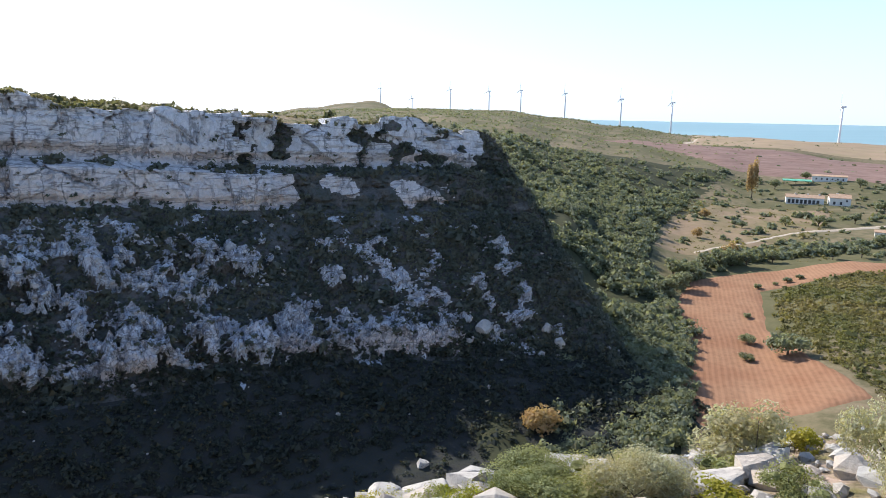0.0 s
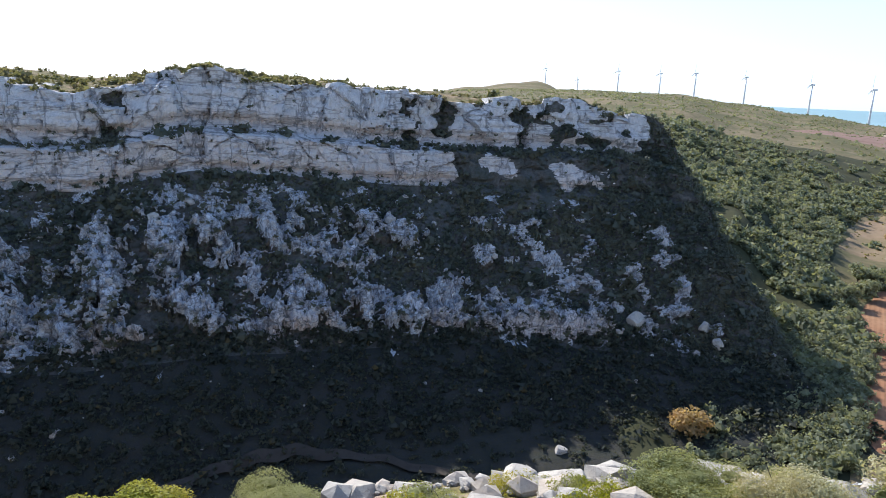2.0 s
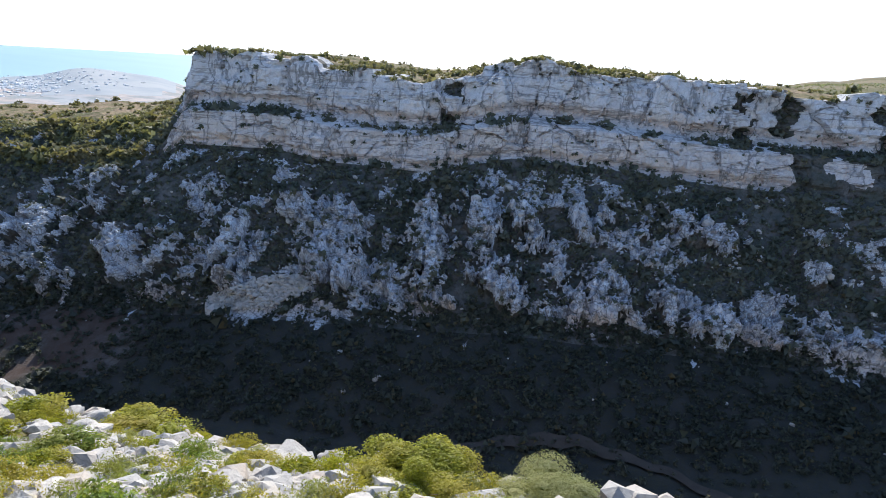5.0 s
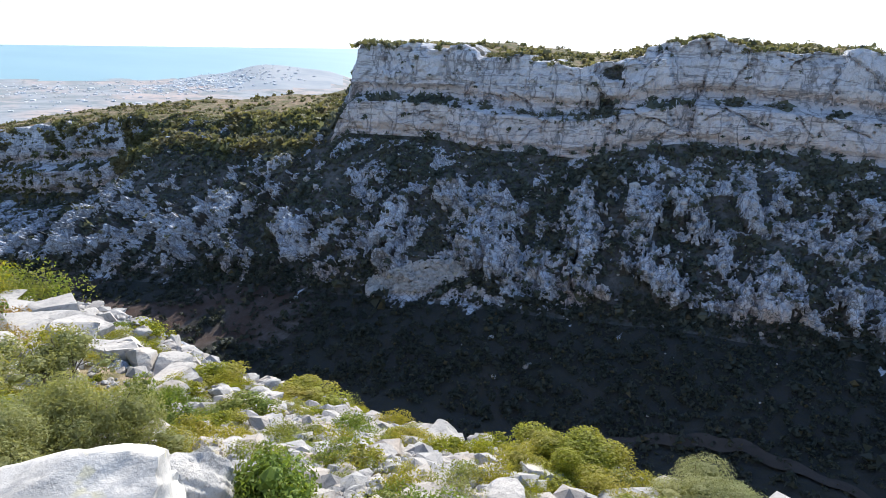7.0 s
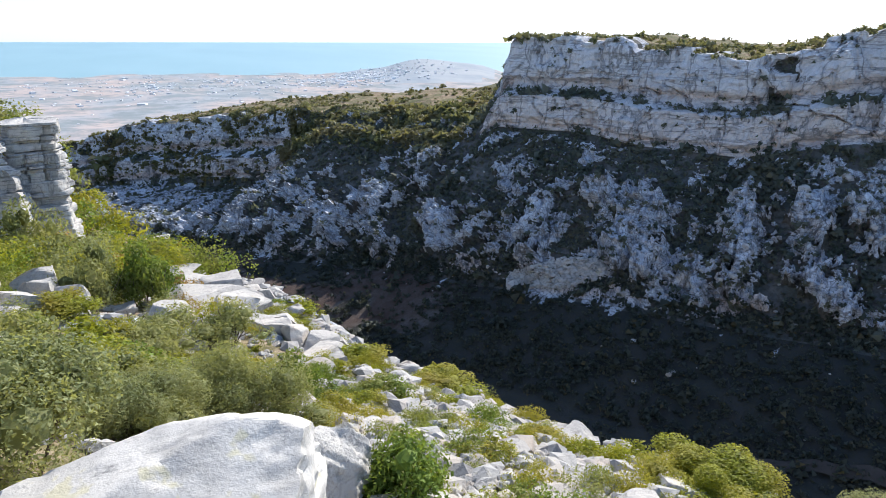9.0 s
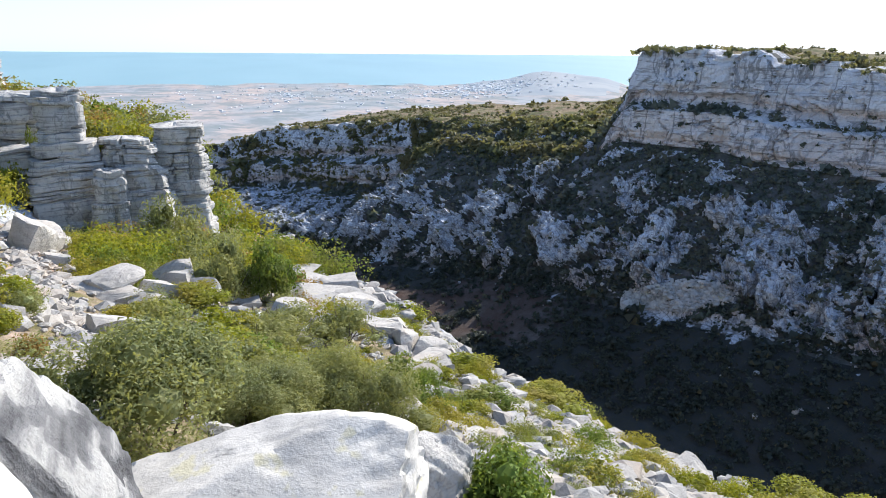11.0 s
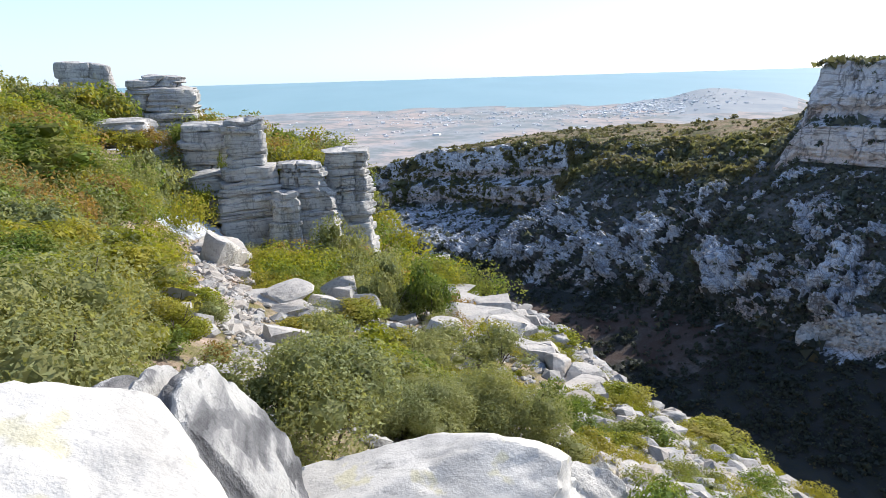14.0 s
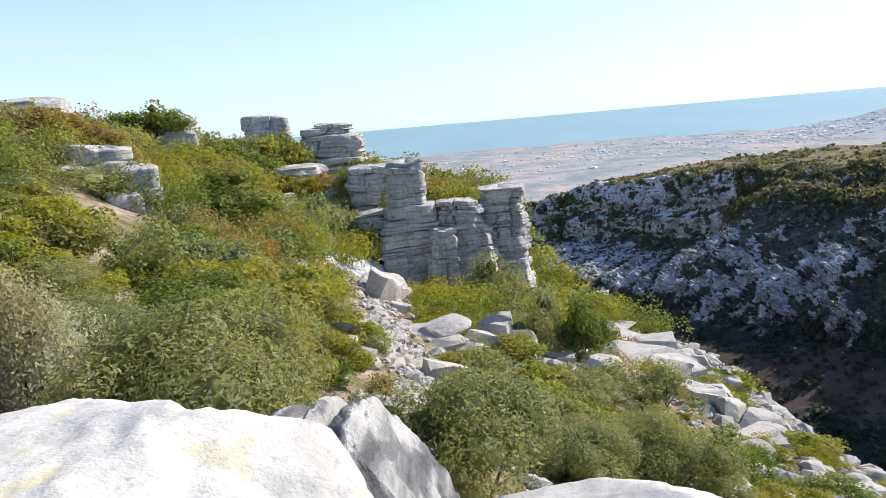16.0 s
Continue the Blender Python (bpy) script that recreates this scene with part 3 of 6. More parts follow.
def sea_sheet():
    az = np.radians(np.arange(-180, 181, 3.0))
    r = np.array([1650.0, 2000, 2600, 3400, 4300, 4950])
    z = np.interp(r, [1650, 2600, 4950], [-70.6, -55, 1.5])
    A, R = np.meshgrid(az, r, indexing="ij")
    P = xyz(-np.sin(A) * R, np.cos(A) * R, np.repeat(z[None], len(az), 0))
    ob = mesh_of("water", P.reshape(-1, 3), grid_faces(len(az), len(r))[:, ::-1], M_SEA, True)
    tagged(ob, "pale blue sea under haze to the horizon", "sea", kind="structure")


sea_sheet()


# ---- the slope on which the camera stands ----
def brink(x):
    """y of the brink over the gorge at x."""
    return np.interp(x, [-60, -46, -41, -38, -34, -25, -17, -10, -6, 0, 4, 10, 30], [-30, -14, -7, -3.0, -0.2, 2.1, 3.5, 4.5, 5.2, 7.0, 7.6, 9, 14])


def slope_z(x, y):
    """Height of the near hillside, without its small bumps."""
    x, y = np.broadcast_arrays(np.asarray(x, float), np.asarray(y, float))
    xs = np.where(x < -22, -22 + (x + 22) * 0.36, x)
    z = -1.87 + 0.18 * np.minimum(xs, 0) + 0.12 * np.clip(x, 0, 6) - np.interp(x, [-7, -2], [0.40, 0.32]) * np.clip(y, -4, 60) - 0.33 * np.clip(y + 4, -30, 0) - 1.1 * np.exp(-((x + 12) ** 2 + (y + 2) ** 2) / 40) - 2.2 * np.exp(-((x + 25) ** 2 / 90 + (y + 5) ** 2 / 35))
    z = z - 1.9 * np.clip((-x - 20) / 12, 0, 1)
    z = np.where(z > 0.2, 0.2 + (z - 0.2) * 0.3, z)
    az, r = np.degrees(np.arctan2(-x, y)) % 360, np.hypot(x, y)
    terrace = np.interp(az, [95, 100, 104, 108, 112, 118, 130], [-4.9, -4.4, -4.1, -3.4, -3.2, -2.3, -0.8])
    z = z + np.maximum(terrace - z, 0) * np.clip((r - 30.2) / 1.6, 0, 1) * np.clip((az - 95) / 1.5, 0, 1) * np.clip((135 - az) / 8, 0, 1) * np.clip((52 - r) / 8, 0, 1)
    crest = np.interp(az, [109, 112, 116, 124, 132], [-2.8, -2.3, -1.4, -0.3, 1.0])
    z = z + np.maximum(crest - z, 0) * np.clip((r - 38) / 6, 0, 1) * np.clip((az - 109) / 2, 0, 1) * np.clip((140 - az) / 8, 0, 1)
    past = np.clip(y - brink(x), 0, 200)
    z = z - 0.35 * past - 0.45 * past * past / (past + 2.5)
    return np.maximum(z, -62)


def hill(x, y):
    """Height of the near hillside with its bumps, and where it is bare rock."""
    x, y = np.broadcast_arrays(np.asarray(x, float), np.asarray(y, float))
    shape = x.shape
    x, y = np.atleast_1d(x), np.atleast_1d(y)
    r = np.hypot(x, y)
    patch = fbm(xyz(x / 4.5, y / 4.5, 0 * x), 4, 300)
    blocks = ridged(xyz(x / 1.6, y / 1.6, 0 * x), 4, 310)
    rocky = smooth(patch + (blocks - 0.6) * 0.5 - 0.17, 0.47, 0.57) * smooth(r, 5.0, 9.0)
    z = slope_z(x, y) + smooth(r, 2.5, 6.0) * (rocky * (0.10 * blocks + 0.5 * np.maximum(blocks_of(x / 0.55, y / 0.42, 340, 0.45, 0.5, 0.22, 0.12)[0], -0.12)) + (fbm(xyz(x / 0.5, y / 0.5, 0 * x), 3, 320) - 0.5) * 0.10 + (patch - 0.5) * 0.6 * smooth(brink(x) - y, 0.5, 4.0))
    return z.reshape(shape), rocky.reshape(shape)


def hill_z(x, y):
    return hill(x, y)[0]


def slope_sheet():
    az = np.concatenate([np.arange(-180, -45, 3), np.arange(-45, 140, 0.4), np.arange(140, 181, 3)])
    r = np.concatenate([[0.05], np.geomspace(0.8, 82, 270)])
    A, R = np.meshgrid(np.radians(az), r, indexing="ij")
    X, Y = -np.sin(A) * R, np.cos(A) * R
    Z, rocky = hill(X, Y)
    ob = mesh_of("hillside", xyz(X, Y, Z).reshape(-1, 3), grid_faces(len(az), len(r))[:, ::-1], M_SLOPE, True, rocky)
    ob.data.set_sharp_from_angle(angle=radians(24))
    tagged(ob, "sunlit stony hillside of pale earth and limestone", "hillside", kind="structure")


slope_sheet()


# ---- builders of rocks and plants ----
rng = np.random.default_rng(7)


def ico(subdiv):
    bm = bmesh.new()
    bmesh.ops.create_icosphere(bm, subdivisions=subdiv, radius=1.0)
    bm.verts.ensure_lookup_table()
    v = np.array([q.co[:] for q in bm.verts])
    f = np.array([[q.index for q in g.verts] for g in bm.faces])
    bm.free()
    return v, f


ICO = {n: ico(n) for n in (1, 2, 3, 4, 6)}


OCT = (np.array([[1, 0, 0], [-1, 0, 0], [0, 1, 0], [0, -1, 0], [0, 0, 1], [0, 0, -1]], float) * 1.15,
       np.array([[0, 2, 4], [2, 1, 4], [1, 3, 4], [3, 0, 4], [2, 0, 5], [1, 2, 5], [3, 1, 5], [0, 3, 5]]))


def rock_shape(seed, subdiv=3, cuts=12, keep=(0.5, 0.85), rough=0.05, bedding=0.0, pits=0.0, flutes=0.0):
    """A broken boulder about 1 m in radius: a ball cut flat by many planes, then weathered."""
    g = np.random.default_rng(seed)
    v, f = ICO[subdiv]
    v = v * 1.0
    for _ in range(cuts):
        n = g.normal(size=3)
        if g.random() < bedding:
            n = np.array([0.12, 0.05, 1.0 if g.random() < 0.5 else -1.0]) + g.normal(size=3) * 0.08
        n /= np.linalg.norm(n)
        over = np.clip(v @ n - g.uniform(*keep), 0, None)
        v = v - over[:, None] * n * 0.98
    v = v + (fbm(v * 1.6 + seed, 4, seed)[:, None] - 0.5) * v * rough * 4
    if pits:
        v = v - v * (smooth(fbm(v * 4.5 + seed, 4, seed + 5), 0.56, 0.70) * 0.07 * pits + smooth(ridged(v * 1.3 + seed, 3, seed + 8), 0.86, 0.97) * 0.06 * pits)[:, None]
    if flutes:
        s, w = v @ np.array([0.1, 0.9, 0.42]), v @ np.array([0.2, 0.42, -0.88])
        run = smooth(ridged(xyz(s * 5.5 + 0.7 * fbm(v * 1.7, 3, seed), w * 0.5, 0 * s), 2, seed + 6), 0.40, 0.95)
        v = v - v * ((run - 0.3) * flutes + smooth(fbm(v * 7 + seed, 4, seed + 4, 0.65), 0.5, 0.75) * 0.03)[:, None]
    if subdiv > 3:
        v = v + (fbm(v * 4.0 + seed, 4, seed + 3)[:, None] - 0.5) * v * rough * 2.5 
    return v, f


def rock_data(name, seed, mat, half=(1, 1, 1), **kw):
    v, f = rock_shape(seed, **kw)
    ob = mesh_of(name, v * np.array(half), f, mat, len(v) > 3000)
    if len(v) > 3000:
        ob.data.set_sharp_from_angle(angle=radians(30))
    return ob


def leaf_arrays(centres, radii, count, size, g, up=0.35, lobes=6, slim=0.45, fill=0.6, core=0.48):
    """Small pointed leaves in lobed clumps round the centres, over a dense heart: arrays of corners and triangles."""
    centres, radii = np.atleast_2d(centres), np.atleast_2d(radii)
    n = len(centres)
    lc = g.normal(size=(n, lobes, 3))
    lc /= np.linalg.norm(lc, axis=2, keepdims=True)
    lc *= g.uniform(0.25, 0.78, (n, lobes, 1))
    lc[..., 2] = np.abs(lc[..., 2]) * 1.0 - 0.28
    lr = g.uniform(0.32, 0.54, (n, lobes)) * (9 / max(lobes, 9)) ** 0.4
    which = g.integers(0, lobes, (n, count))
    d = g.normal(size=(n, count, 3))
    d /= np.linalg.norm(d, axis=2, keepdims=True)
    rad = g.uniform(fill, 1.0, (n, count, 1)) ** 0.7 * lr[np.arange(n)[:, None], which][..., None]
    p = (lc[np.arange(n)[:, None], which] + d * rad) * radii[:, None, :]
    p = (p + centres[:, None, :]).reshape(-1, 3)
    nrm = (d + g.normal(size=d.shape) * 0.7 + np.array([0, 0, up])).reshape(-1, 3)
    nrm /= np.linalg.norm(nrm, axis=1, keepdims=True)
    a = np.cross(nrm, g.normal(size=nrm.shape))
    a /= np.linalg.norm(a, axis=1, keepdims=True)
    b = np.cross(nrm, a)
    s = (size * g.uniform(0.6, 1.4, len(p)))[:, None] if np.isscalar(size) else np.repeat(size, count)[:, None] * g.uniform(0.6, 1.4, (len(p), 1))
    q = np.stack([p + a * s * 1.2, p - a * s * 0.7 + b * s * slim * 1.3, p - a * s * 0.7 - b * s * slim * 1.3], 1).reshape(-1, 3)
    f = np.arange(len(q)).reshape(-1, 3)
    if core:
        core = core * (0.85 if count > 9000 else 1.0)
        bv, bf = ICO[2] if count > 9000 else ICO[1] if count > 2000 else OCT
        jag = g.uniform(0.75, 1.15, (n, lobes, len(bv), 1))
        h = (lc[:, :, None, :] + bv[None, None] * jag * lr[:, :, None, None] * core) * radii[:, None, None, :] + centres[:, None, None, :]
        k0 = len(q) + np.arange(n * lobes)[:, None, None] * len(bv)
        q = np.concatenate([q, h.reshape(-1, 3)])
        f = np.concatenate([f, (bf[None] + k0).reshape(-1, 3)])
    return q, f


def stem_arrays(g, stems=7, height=0.6, spread=0.42, thick=0.010):
    """Forked woody stems as thin tapered prisms."""
    vs, fs = [], []
    def limb(p0, p1, r0, r1):
        d = (p1 - p0) / np.linalg.norm(p1 - p0)
        a = np.cross(d, [0.3, 0.8, 0.5]); a /= np.linalg.norm(a)
        b = np.cross(d, a)
        k = len(vs) * 10
        ring = [math.cos(t) * a + math.sin(t) * b for t in np.arange(5) * 2 * math.pi / 5]
        vs.append(np.array([p0 + r0 * q for q in ring] + [p1 + r1 * q for q in ring]))
        fs.extend([[k + i, k + (i + 1) % 5, k + 5 + (i + 1) % 5, k + 5 + i] for i in range(5)])
    for _ in range(stems):
        t = g.uniform(0, 6.28)
        p = np.array([math.cos(t), math.sin(t), 0]) * 0.05 + np.array([0, 0, -0.12])
        e = np.array([math.cos(t) * spread * g.uniform(0.3, 0.8), math.sin(t) * spread * g.uniform(0.3, 0.8), height * g.uniform(0.45, 0.7)])
        limb(p, e, thick, thick * 0.7)
        for _ in range(2):
            limb(e, e + g.normal(size=3) * 0.09 + np.array([0, 0, 0.10]), thick * 0.7, thick * 0.3)
    return np.concatenate(vs), np.array(fs)


def part(name, verts, faces, mat, parent, label="", soft=True):
    ob = mesh_of(name, verts, faces, mat, soft)
    ob.parent = parent
    if label:
        ob["label"] = label
    return ob


def bush_master(seed, mat, leaf, count, tall=0.75, slim=0.42, lobes=9, stems=8):
    """A shrub one metre across on its base, to be copied."""
    g = np.random.default_rng(seed)
    root = new("shrub")
    v, f = stem_arrays(g, stems, tall * 0.55, 0.36)
    part("branchwork", v, f, M_BARK, root)
    v, f = leaf_arrays([[0, 0, tall * 0.46]], [[0.62, 0.62, tall * 0.74]], count, leaf, g, 0.35, lobes, slim, 0.45, 0.42)
    v[:, 2] = np.maximum(v[:, 2], -0.04 + 0.02 * g.random(len(v)))
    part("foliage", v, f, mat, root, "", False)
    return root


SHRUBS = {}
for i, (kind, mat, label) in enumerate([
    ("olive", M_OLIVE, "grey-green wild olive shrub on the stony slope"),
    ("lime", M_LIME, "yellow-green rounded mastic shrub on the slope"),
    ("green", M_GREEN, "fresh green leafy shrub between limestone rocks"),
    ("dry", M_DRY, "rusty brown half-dry shrub on the slope"),
    ("grey", M_GREY, "silvery pale-leaved olive shrub in full sun"),
]):
    for lod, (leaf, count) in enumerate([(0.0115, 30000), (0.021, 5600), (0.034, 1300)]):
        for variant in range(2):
            m = bush_master(100 + i * 10 + variant + 3 * lod, mat, leaf, count, 0.72 if kind == "lime" else 0.8, 0.36 if kind in ("olive", "grey") else 0.5, 15 + 5 * variant)
            tagged(m, label, "shrub", "shrubs on the hillside")
            SHRUBS[kind, lod, variant] = m


CLEAR = [(122.5, 130.3, 17.3, -4.9), (111.2, 116.6, 38, -4.7), (107.4, 112.6, 43, -3.3), (105.4, 109.5, 30.5, -6.6), (93.5, 109.0, 29, -12.2), (102.0, 104.8, 31.5, -5.0), (104.6, 108.2, 19.0, -13.8), (98.5, 104.6, 13.2, -17.6), (120.6, 125.6, 37, 0.3), (108.5, 112.0, 9.2, -19.2), (100, 105.4, 10.2, -20.6)]


def hides(x, y, top):
    """Whether a shrub there would stand before one of the outcrops; top: the height of its crown."""
    az, r = math.degrees(math.atan2(-x, y)) % 360, math.hypot(x, y)
    return any(a0 < az < a1 and 3 < r < r0 and top > math.tan(radians(e0)) * r for a0, a1, r0, e0 in CLEAR)


def shrub(x, y, wide, tall, kind, z=None):
    if z is None and hides(x, y, float(hill_z(x, y)) + tall * 0.8):
        return None
    far = math.hypot(x, y)
    key = (kind, 0 if wide / far > 0.16 and far < 7.2 and wide > 0.9 else 1 if wide / far > 0.085 and wide > 0.6 else 2, int(rng.integers(0, 2)))
    m = SHRUBS[key]
    z = float(hill_z(x, y)) - 0.03 if z is None else z
    at = pose(x, y, z, 0, 0, float(rng.uniform(0, 360)))
    ob = copy_thing(m, at)
    ob.scale = (wide, wide * float(rng.uniform(0.85, 1.1)), tall * 1.25)
    return ob


# ---- the great rocks at the camera's feet ----
def great_rock(label, seed, place, half, turn, mat, **kw):
    ob = rock_data("boulder", seed, mat, half, **kw)
    ob.matrix_world = pose(*place, *turn)
    tagged(ob, label, "rock", "large rocks at the viewpoint")
    return ob


k = Nodes("lichen_limestone", 0.9, 0.2)
b1, b2, b3 = k.noise(3.0, 6, 0.65), k.noise(22, 6, 0.7), k.noise(6.0, 3, 0.5)
c = k.ramp(b1, [(0.30, (0.46, 0.44, 0.41)), (0.5, (0.62, 0.595, 0.555)), (0.7, (0.72, 0.69, 0.64))])
c = k.mix(k.ramp(b2, [(0.3, 0.6), (0.46, 0.0)]), c, (0.27, 0.26, 0.25))
c = k.mix(k.ramp(b3, [(0.60, 0.0), (0.66, 0.45)]), c, (0.52, 0.47, 0.22))
b4, b5 = k.noise(9, 5, 0.75, (1.0, 0.5, 1.0)), k.noise(60, 3, 0.6)
c = k.mix(k.ramp(b4, [(0.30, 0.75), (0.40, 0.0)]), c, (0.22, 0.21, 0.20))
k.bump(k.mix(0.25, b4, b5), 0.02, 0.55)
M_LICHEN = k.done(c)
k = Nodes("fluted_limestone", 0.9, 0.2)
at = k.n("ShaderNodeTexCoord").outputs["Object"]
axes = k.n("ShaderNodeCombineXYZ")
for slot, way in enumerate(((0.1, 0.9, 0.42), (0.2, 0.42, -0.88))):
    dot = k.n("ShaderNodeVectorMath", operation="DOT_PRODUCT")
    k.put(dot.inputs[0], at)
    dot.inputs[1].default_value = way
    k.put(axes.inputs[slot], dot.outputs["Value"])
wave = k.n("ShaderNodeTexWave")
k.put(wave.inputs["Vector"], axes.outputs[0])
wave.inputs["Scale"].default_value, wave.inputs["Distortion"].default_value = 3.4, 2.2
wave.inputs["Detail"].default_value, wave.inputs["Detail Scale"].default_value, wave.inputs["Detail Roughness"].default_value = 3.0, 1.6, 0.6
b1 = k.math("ADD", k.math("MULTIPLY", wave.outputs["Fac"], 0.22), k.math("MULTIPLY", k.noise(4.0, 6, 0.7, (2.4, 0.45, 1.0), axes.outputs[0]), 0.80))
b2 = k.noise(30, 5, 0.7)
# dark bands: shade of the undercut grooves, put into the colour
c = k.ramp(b1, [(0.36, (0.10, 0.10, 0.105)), (0.46, (0.20, 0.20, 0.205)), (0.54, (0.40, 0.395, 0.385)), (0.68, (0.54, 0.53, 0.51))])
k.bump(k.mix(0.35, b1, b2), 0.07)
M_FLUTED = k.done(k.mix(k.ramp(b2, [(0.3, 0.5), (0.45, 0.0)]), c, (0.2, 0.2, 0.2)))

great_rock("broad white limestone block with yellow lichen", 11, (-1.32, -1.20, -1.27), (0.95, 0.80, 0.82), (6, -4, 30), M_LICHEN, subdiv=6, cuts=12, keep=(0.60, 0.85), rough=0.024, bedding=0.3, pits=0.4)
great_rock("upright fluted grey limestone block", 12, (-2.52, -1.02, -1.93), (0.74, 0.66, 0.80), (0, 12, 20), M_FLUTED, subdiv=6, cuts=8, keep=(0.62, 0.82), rough=0.02, flutes=0.20)
great_rock("long white limestone slab with worn top", 13, (-3.22, -0.18, -2.61), (0.74, 1.28, 0.66), (9, 0, 8), M_LICHEN, subdiv=6, cuts=13, keep=(0.64, 0.90), rough=0.03, bedding=0.2, pits=0.45)
great_rock("grey wedge of limestone with a rough side", 14, (-4.22, 1.00, -3.02), (0.50, 0.42, 0.42), (10, -15, 40), M_ROCK, subdiv=6, cuts=10, keep=(0.55, 0.8), rough=0.035, flutes=0.06)

# ---- loose boulders on the slope ----
BOULDERS = []
for i in range(24):
    ob = rock_data("boulder", 40 + i, M_ROCK, (0.66, 0.66, 0.66), subdiv=4 if i < 12 else 2, cuts=13, keep=(0.32, 0.70), rough=0.028, bedding=0.3)
    tagged(ob, "angular pale limestone boulder on the stony slope", "rock", "boulders on the hillside")
    BOULDERS.append(ob)


def boulder(x, y, wide, tall, z=None):
    m = BOULDERS[int(rng.integers(0, 12)) + (12 if max(wide, tall) < 0.36 else 0)]
    zz = float(hill_z(x, y)) if z is None else z
    ob = copy_thing(m, pose(x, y, zz + tall * 0.18, float(rng.uniform(-14, 14)), float(rng.uniform(-14, 14)), float(rng.uniform(0, 360))))
    ob.scale = (wide * 1.12, wide * float(rng.uniform(0.8, 1.2)), tall * 1.2)
    return ob


for row in [
    (-9.6, -2.2, 0.75, 0.66), (-7.9, -3.0, 0.45, 0.52), (-14.7, -3.3, 1.51, 0.53), (-14.2, -2.3, 0.51, 0.32), (-8.2, 0.3, 0.69, 0.42),
    (-9.6, -0.0, 0.53, 0.35), (-13.7, 0.3, 0.87, 0.49), (-16.1, -1.9, 1.00, 1.36), (-17.4, -5.2, 1.09, 1.40), (-18.2, 1.6, 2.3, 0.62),
]:
    boulder(*row)
for row in [
    (-32.2, -0.3, 2.23, 0.70), (-15.5, 2.2, 1.3, 0.5), (-14.7, 2.8, 0.81, 0.42), (-11.6, 2.9, 0.83, 0.4), (-11.0, 3.0, 0.64, 0.42),
    (-12.7, 2.7, 0.72, 0.48), (-13.5, 2.3, 0.62, 0.50), (-6.2, -5.4, 0.31, 0.17), (-5.5, -5.3, 0.32, 0.23), (-15.4, -0.4, 0.68, 0.27),
    (-13.3, 1.0, 0.61, 0.49), (-5.3, 0.8, 0.53, 0.32), (-6.3, 2.2, 0.39, 0.26), (-12.4, 3.1, 0.82, 0.4),
]:
    boulder(*row)
for row in [
    (-5.7, 3.1, 0.32, 0.16), (-8.8, 3.6, 0.41, 0.27), (-6.2, 3.0, 0.27, 0.17), (-10.0, 3.3, 0.45, 0.25), (-5.2, 3.2, 0.37, 0.15),
    (-15.5, 1.9, 0.84, 0.42), (-13.4, 2.4, 0.62, 0.50), (-9.3, 3.7, 0.43, 0.33), (-5.7, 3.1, 0.32, 0.23), (-7.9, 4.1, 0.34, 0.26),
    (-6.0, 4.4, 0.26, 0.15), (-0.2, 6.7, 0.45, 0.25), (2.3, 6.05, 0.42, 0.36), (2.75, 5.95, 0.5, 0.34), (3.1, 6.15, 0.42, 0.38), (3.5, 6.5, 0.51, 0.27), (-0.5, 6.8, 0.40, 0.20),
]:
    boulder(*row)
for row in [
    (-14.3, -2.1, 0.95, 1.0), (-23.0, -6.8, 1.6, 0.9), (-18.6, 1.2, 1.7, 0.45), (-20.4, 0.6, 1.6, 0.4), (0.3, 6.9, 0.5, 0.3),
    (1.4, 7.0, 0.5, 0.28), (1.0, 7.0, 0.35, 0.25), (1.9, 7.1, 0.3, 0.25), (-0.6, 6.5, 0.4, 0.3),
]:
    boulder(*row)
for row in [
    (2.1, 6.6, 0.5, 0.3),
]:
    boulder(*row)
placed = 0
while placed < 175:                         # the talus below the brink path
    x, y = rng.uniform(-24, -3.5), rng.uniform(-2.5, 5.0)
    b = float(brink(x))
    if y > b + 0.2 or rng.random() > math.exp(-max(b - y - 0.3, 0) / 1.3):
        continue
    s = float(rng.lognormal(-1.55, 0.5))
    boulder(x, y, min(s, 0.75), min(s * rng.uniform(0.45, 0.8), 0.5))
    placed += 1
for _ in range(40):
    a, r = radians(rng.uniform(92, 135)), rng.uniform(6, 32)
    s = float(rng.lognormal(-1.2, 0.4))
    boulder(-math.sin(a) * r, math.cos(a) * r, s, s * 0.6)


def scatter(name, label, category, base, places, sizes, mat, g, flat=0.65):
    """Many small solids as one mesh."""
    v0, f0 = base
    n = len(places)
    t = g.uniform(0, 2 * math.pi, n)
    c, s = np.cos(t), np.sin(t)
    w = g.uniform(0.75, 1.25, (n, 3)) * sizes[:, None] * np.array([1, 1, flat])
    q = v0[None] * w[:, None, :]
    q = np.stack([q[..., 0] * c[:, None] - q[..., 1] * s[:, None], q[..., 0] * s[:, None] + q[..., 1] * c[:, None], q[..., 2]], -1) + places[:, None, :]
    f = (f0[None] + (np.arange(n) * len(v0))[:, None, None]).reshape(-1, f0.shape[1])
    ob = mesh_of(name, q.reshape(-1, 3), f, mat, False)
    return tagged(ob, label, category, kind="stuff")


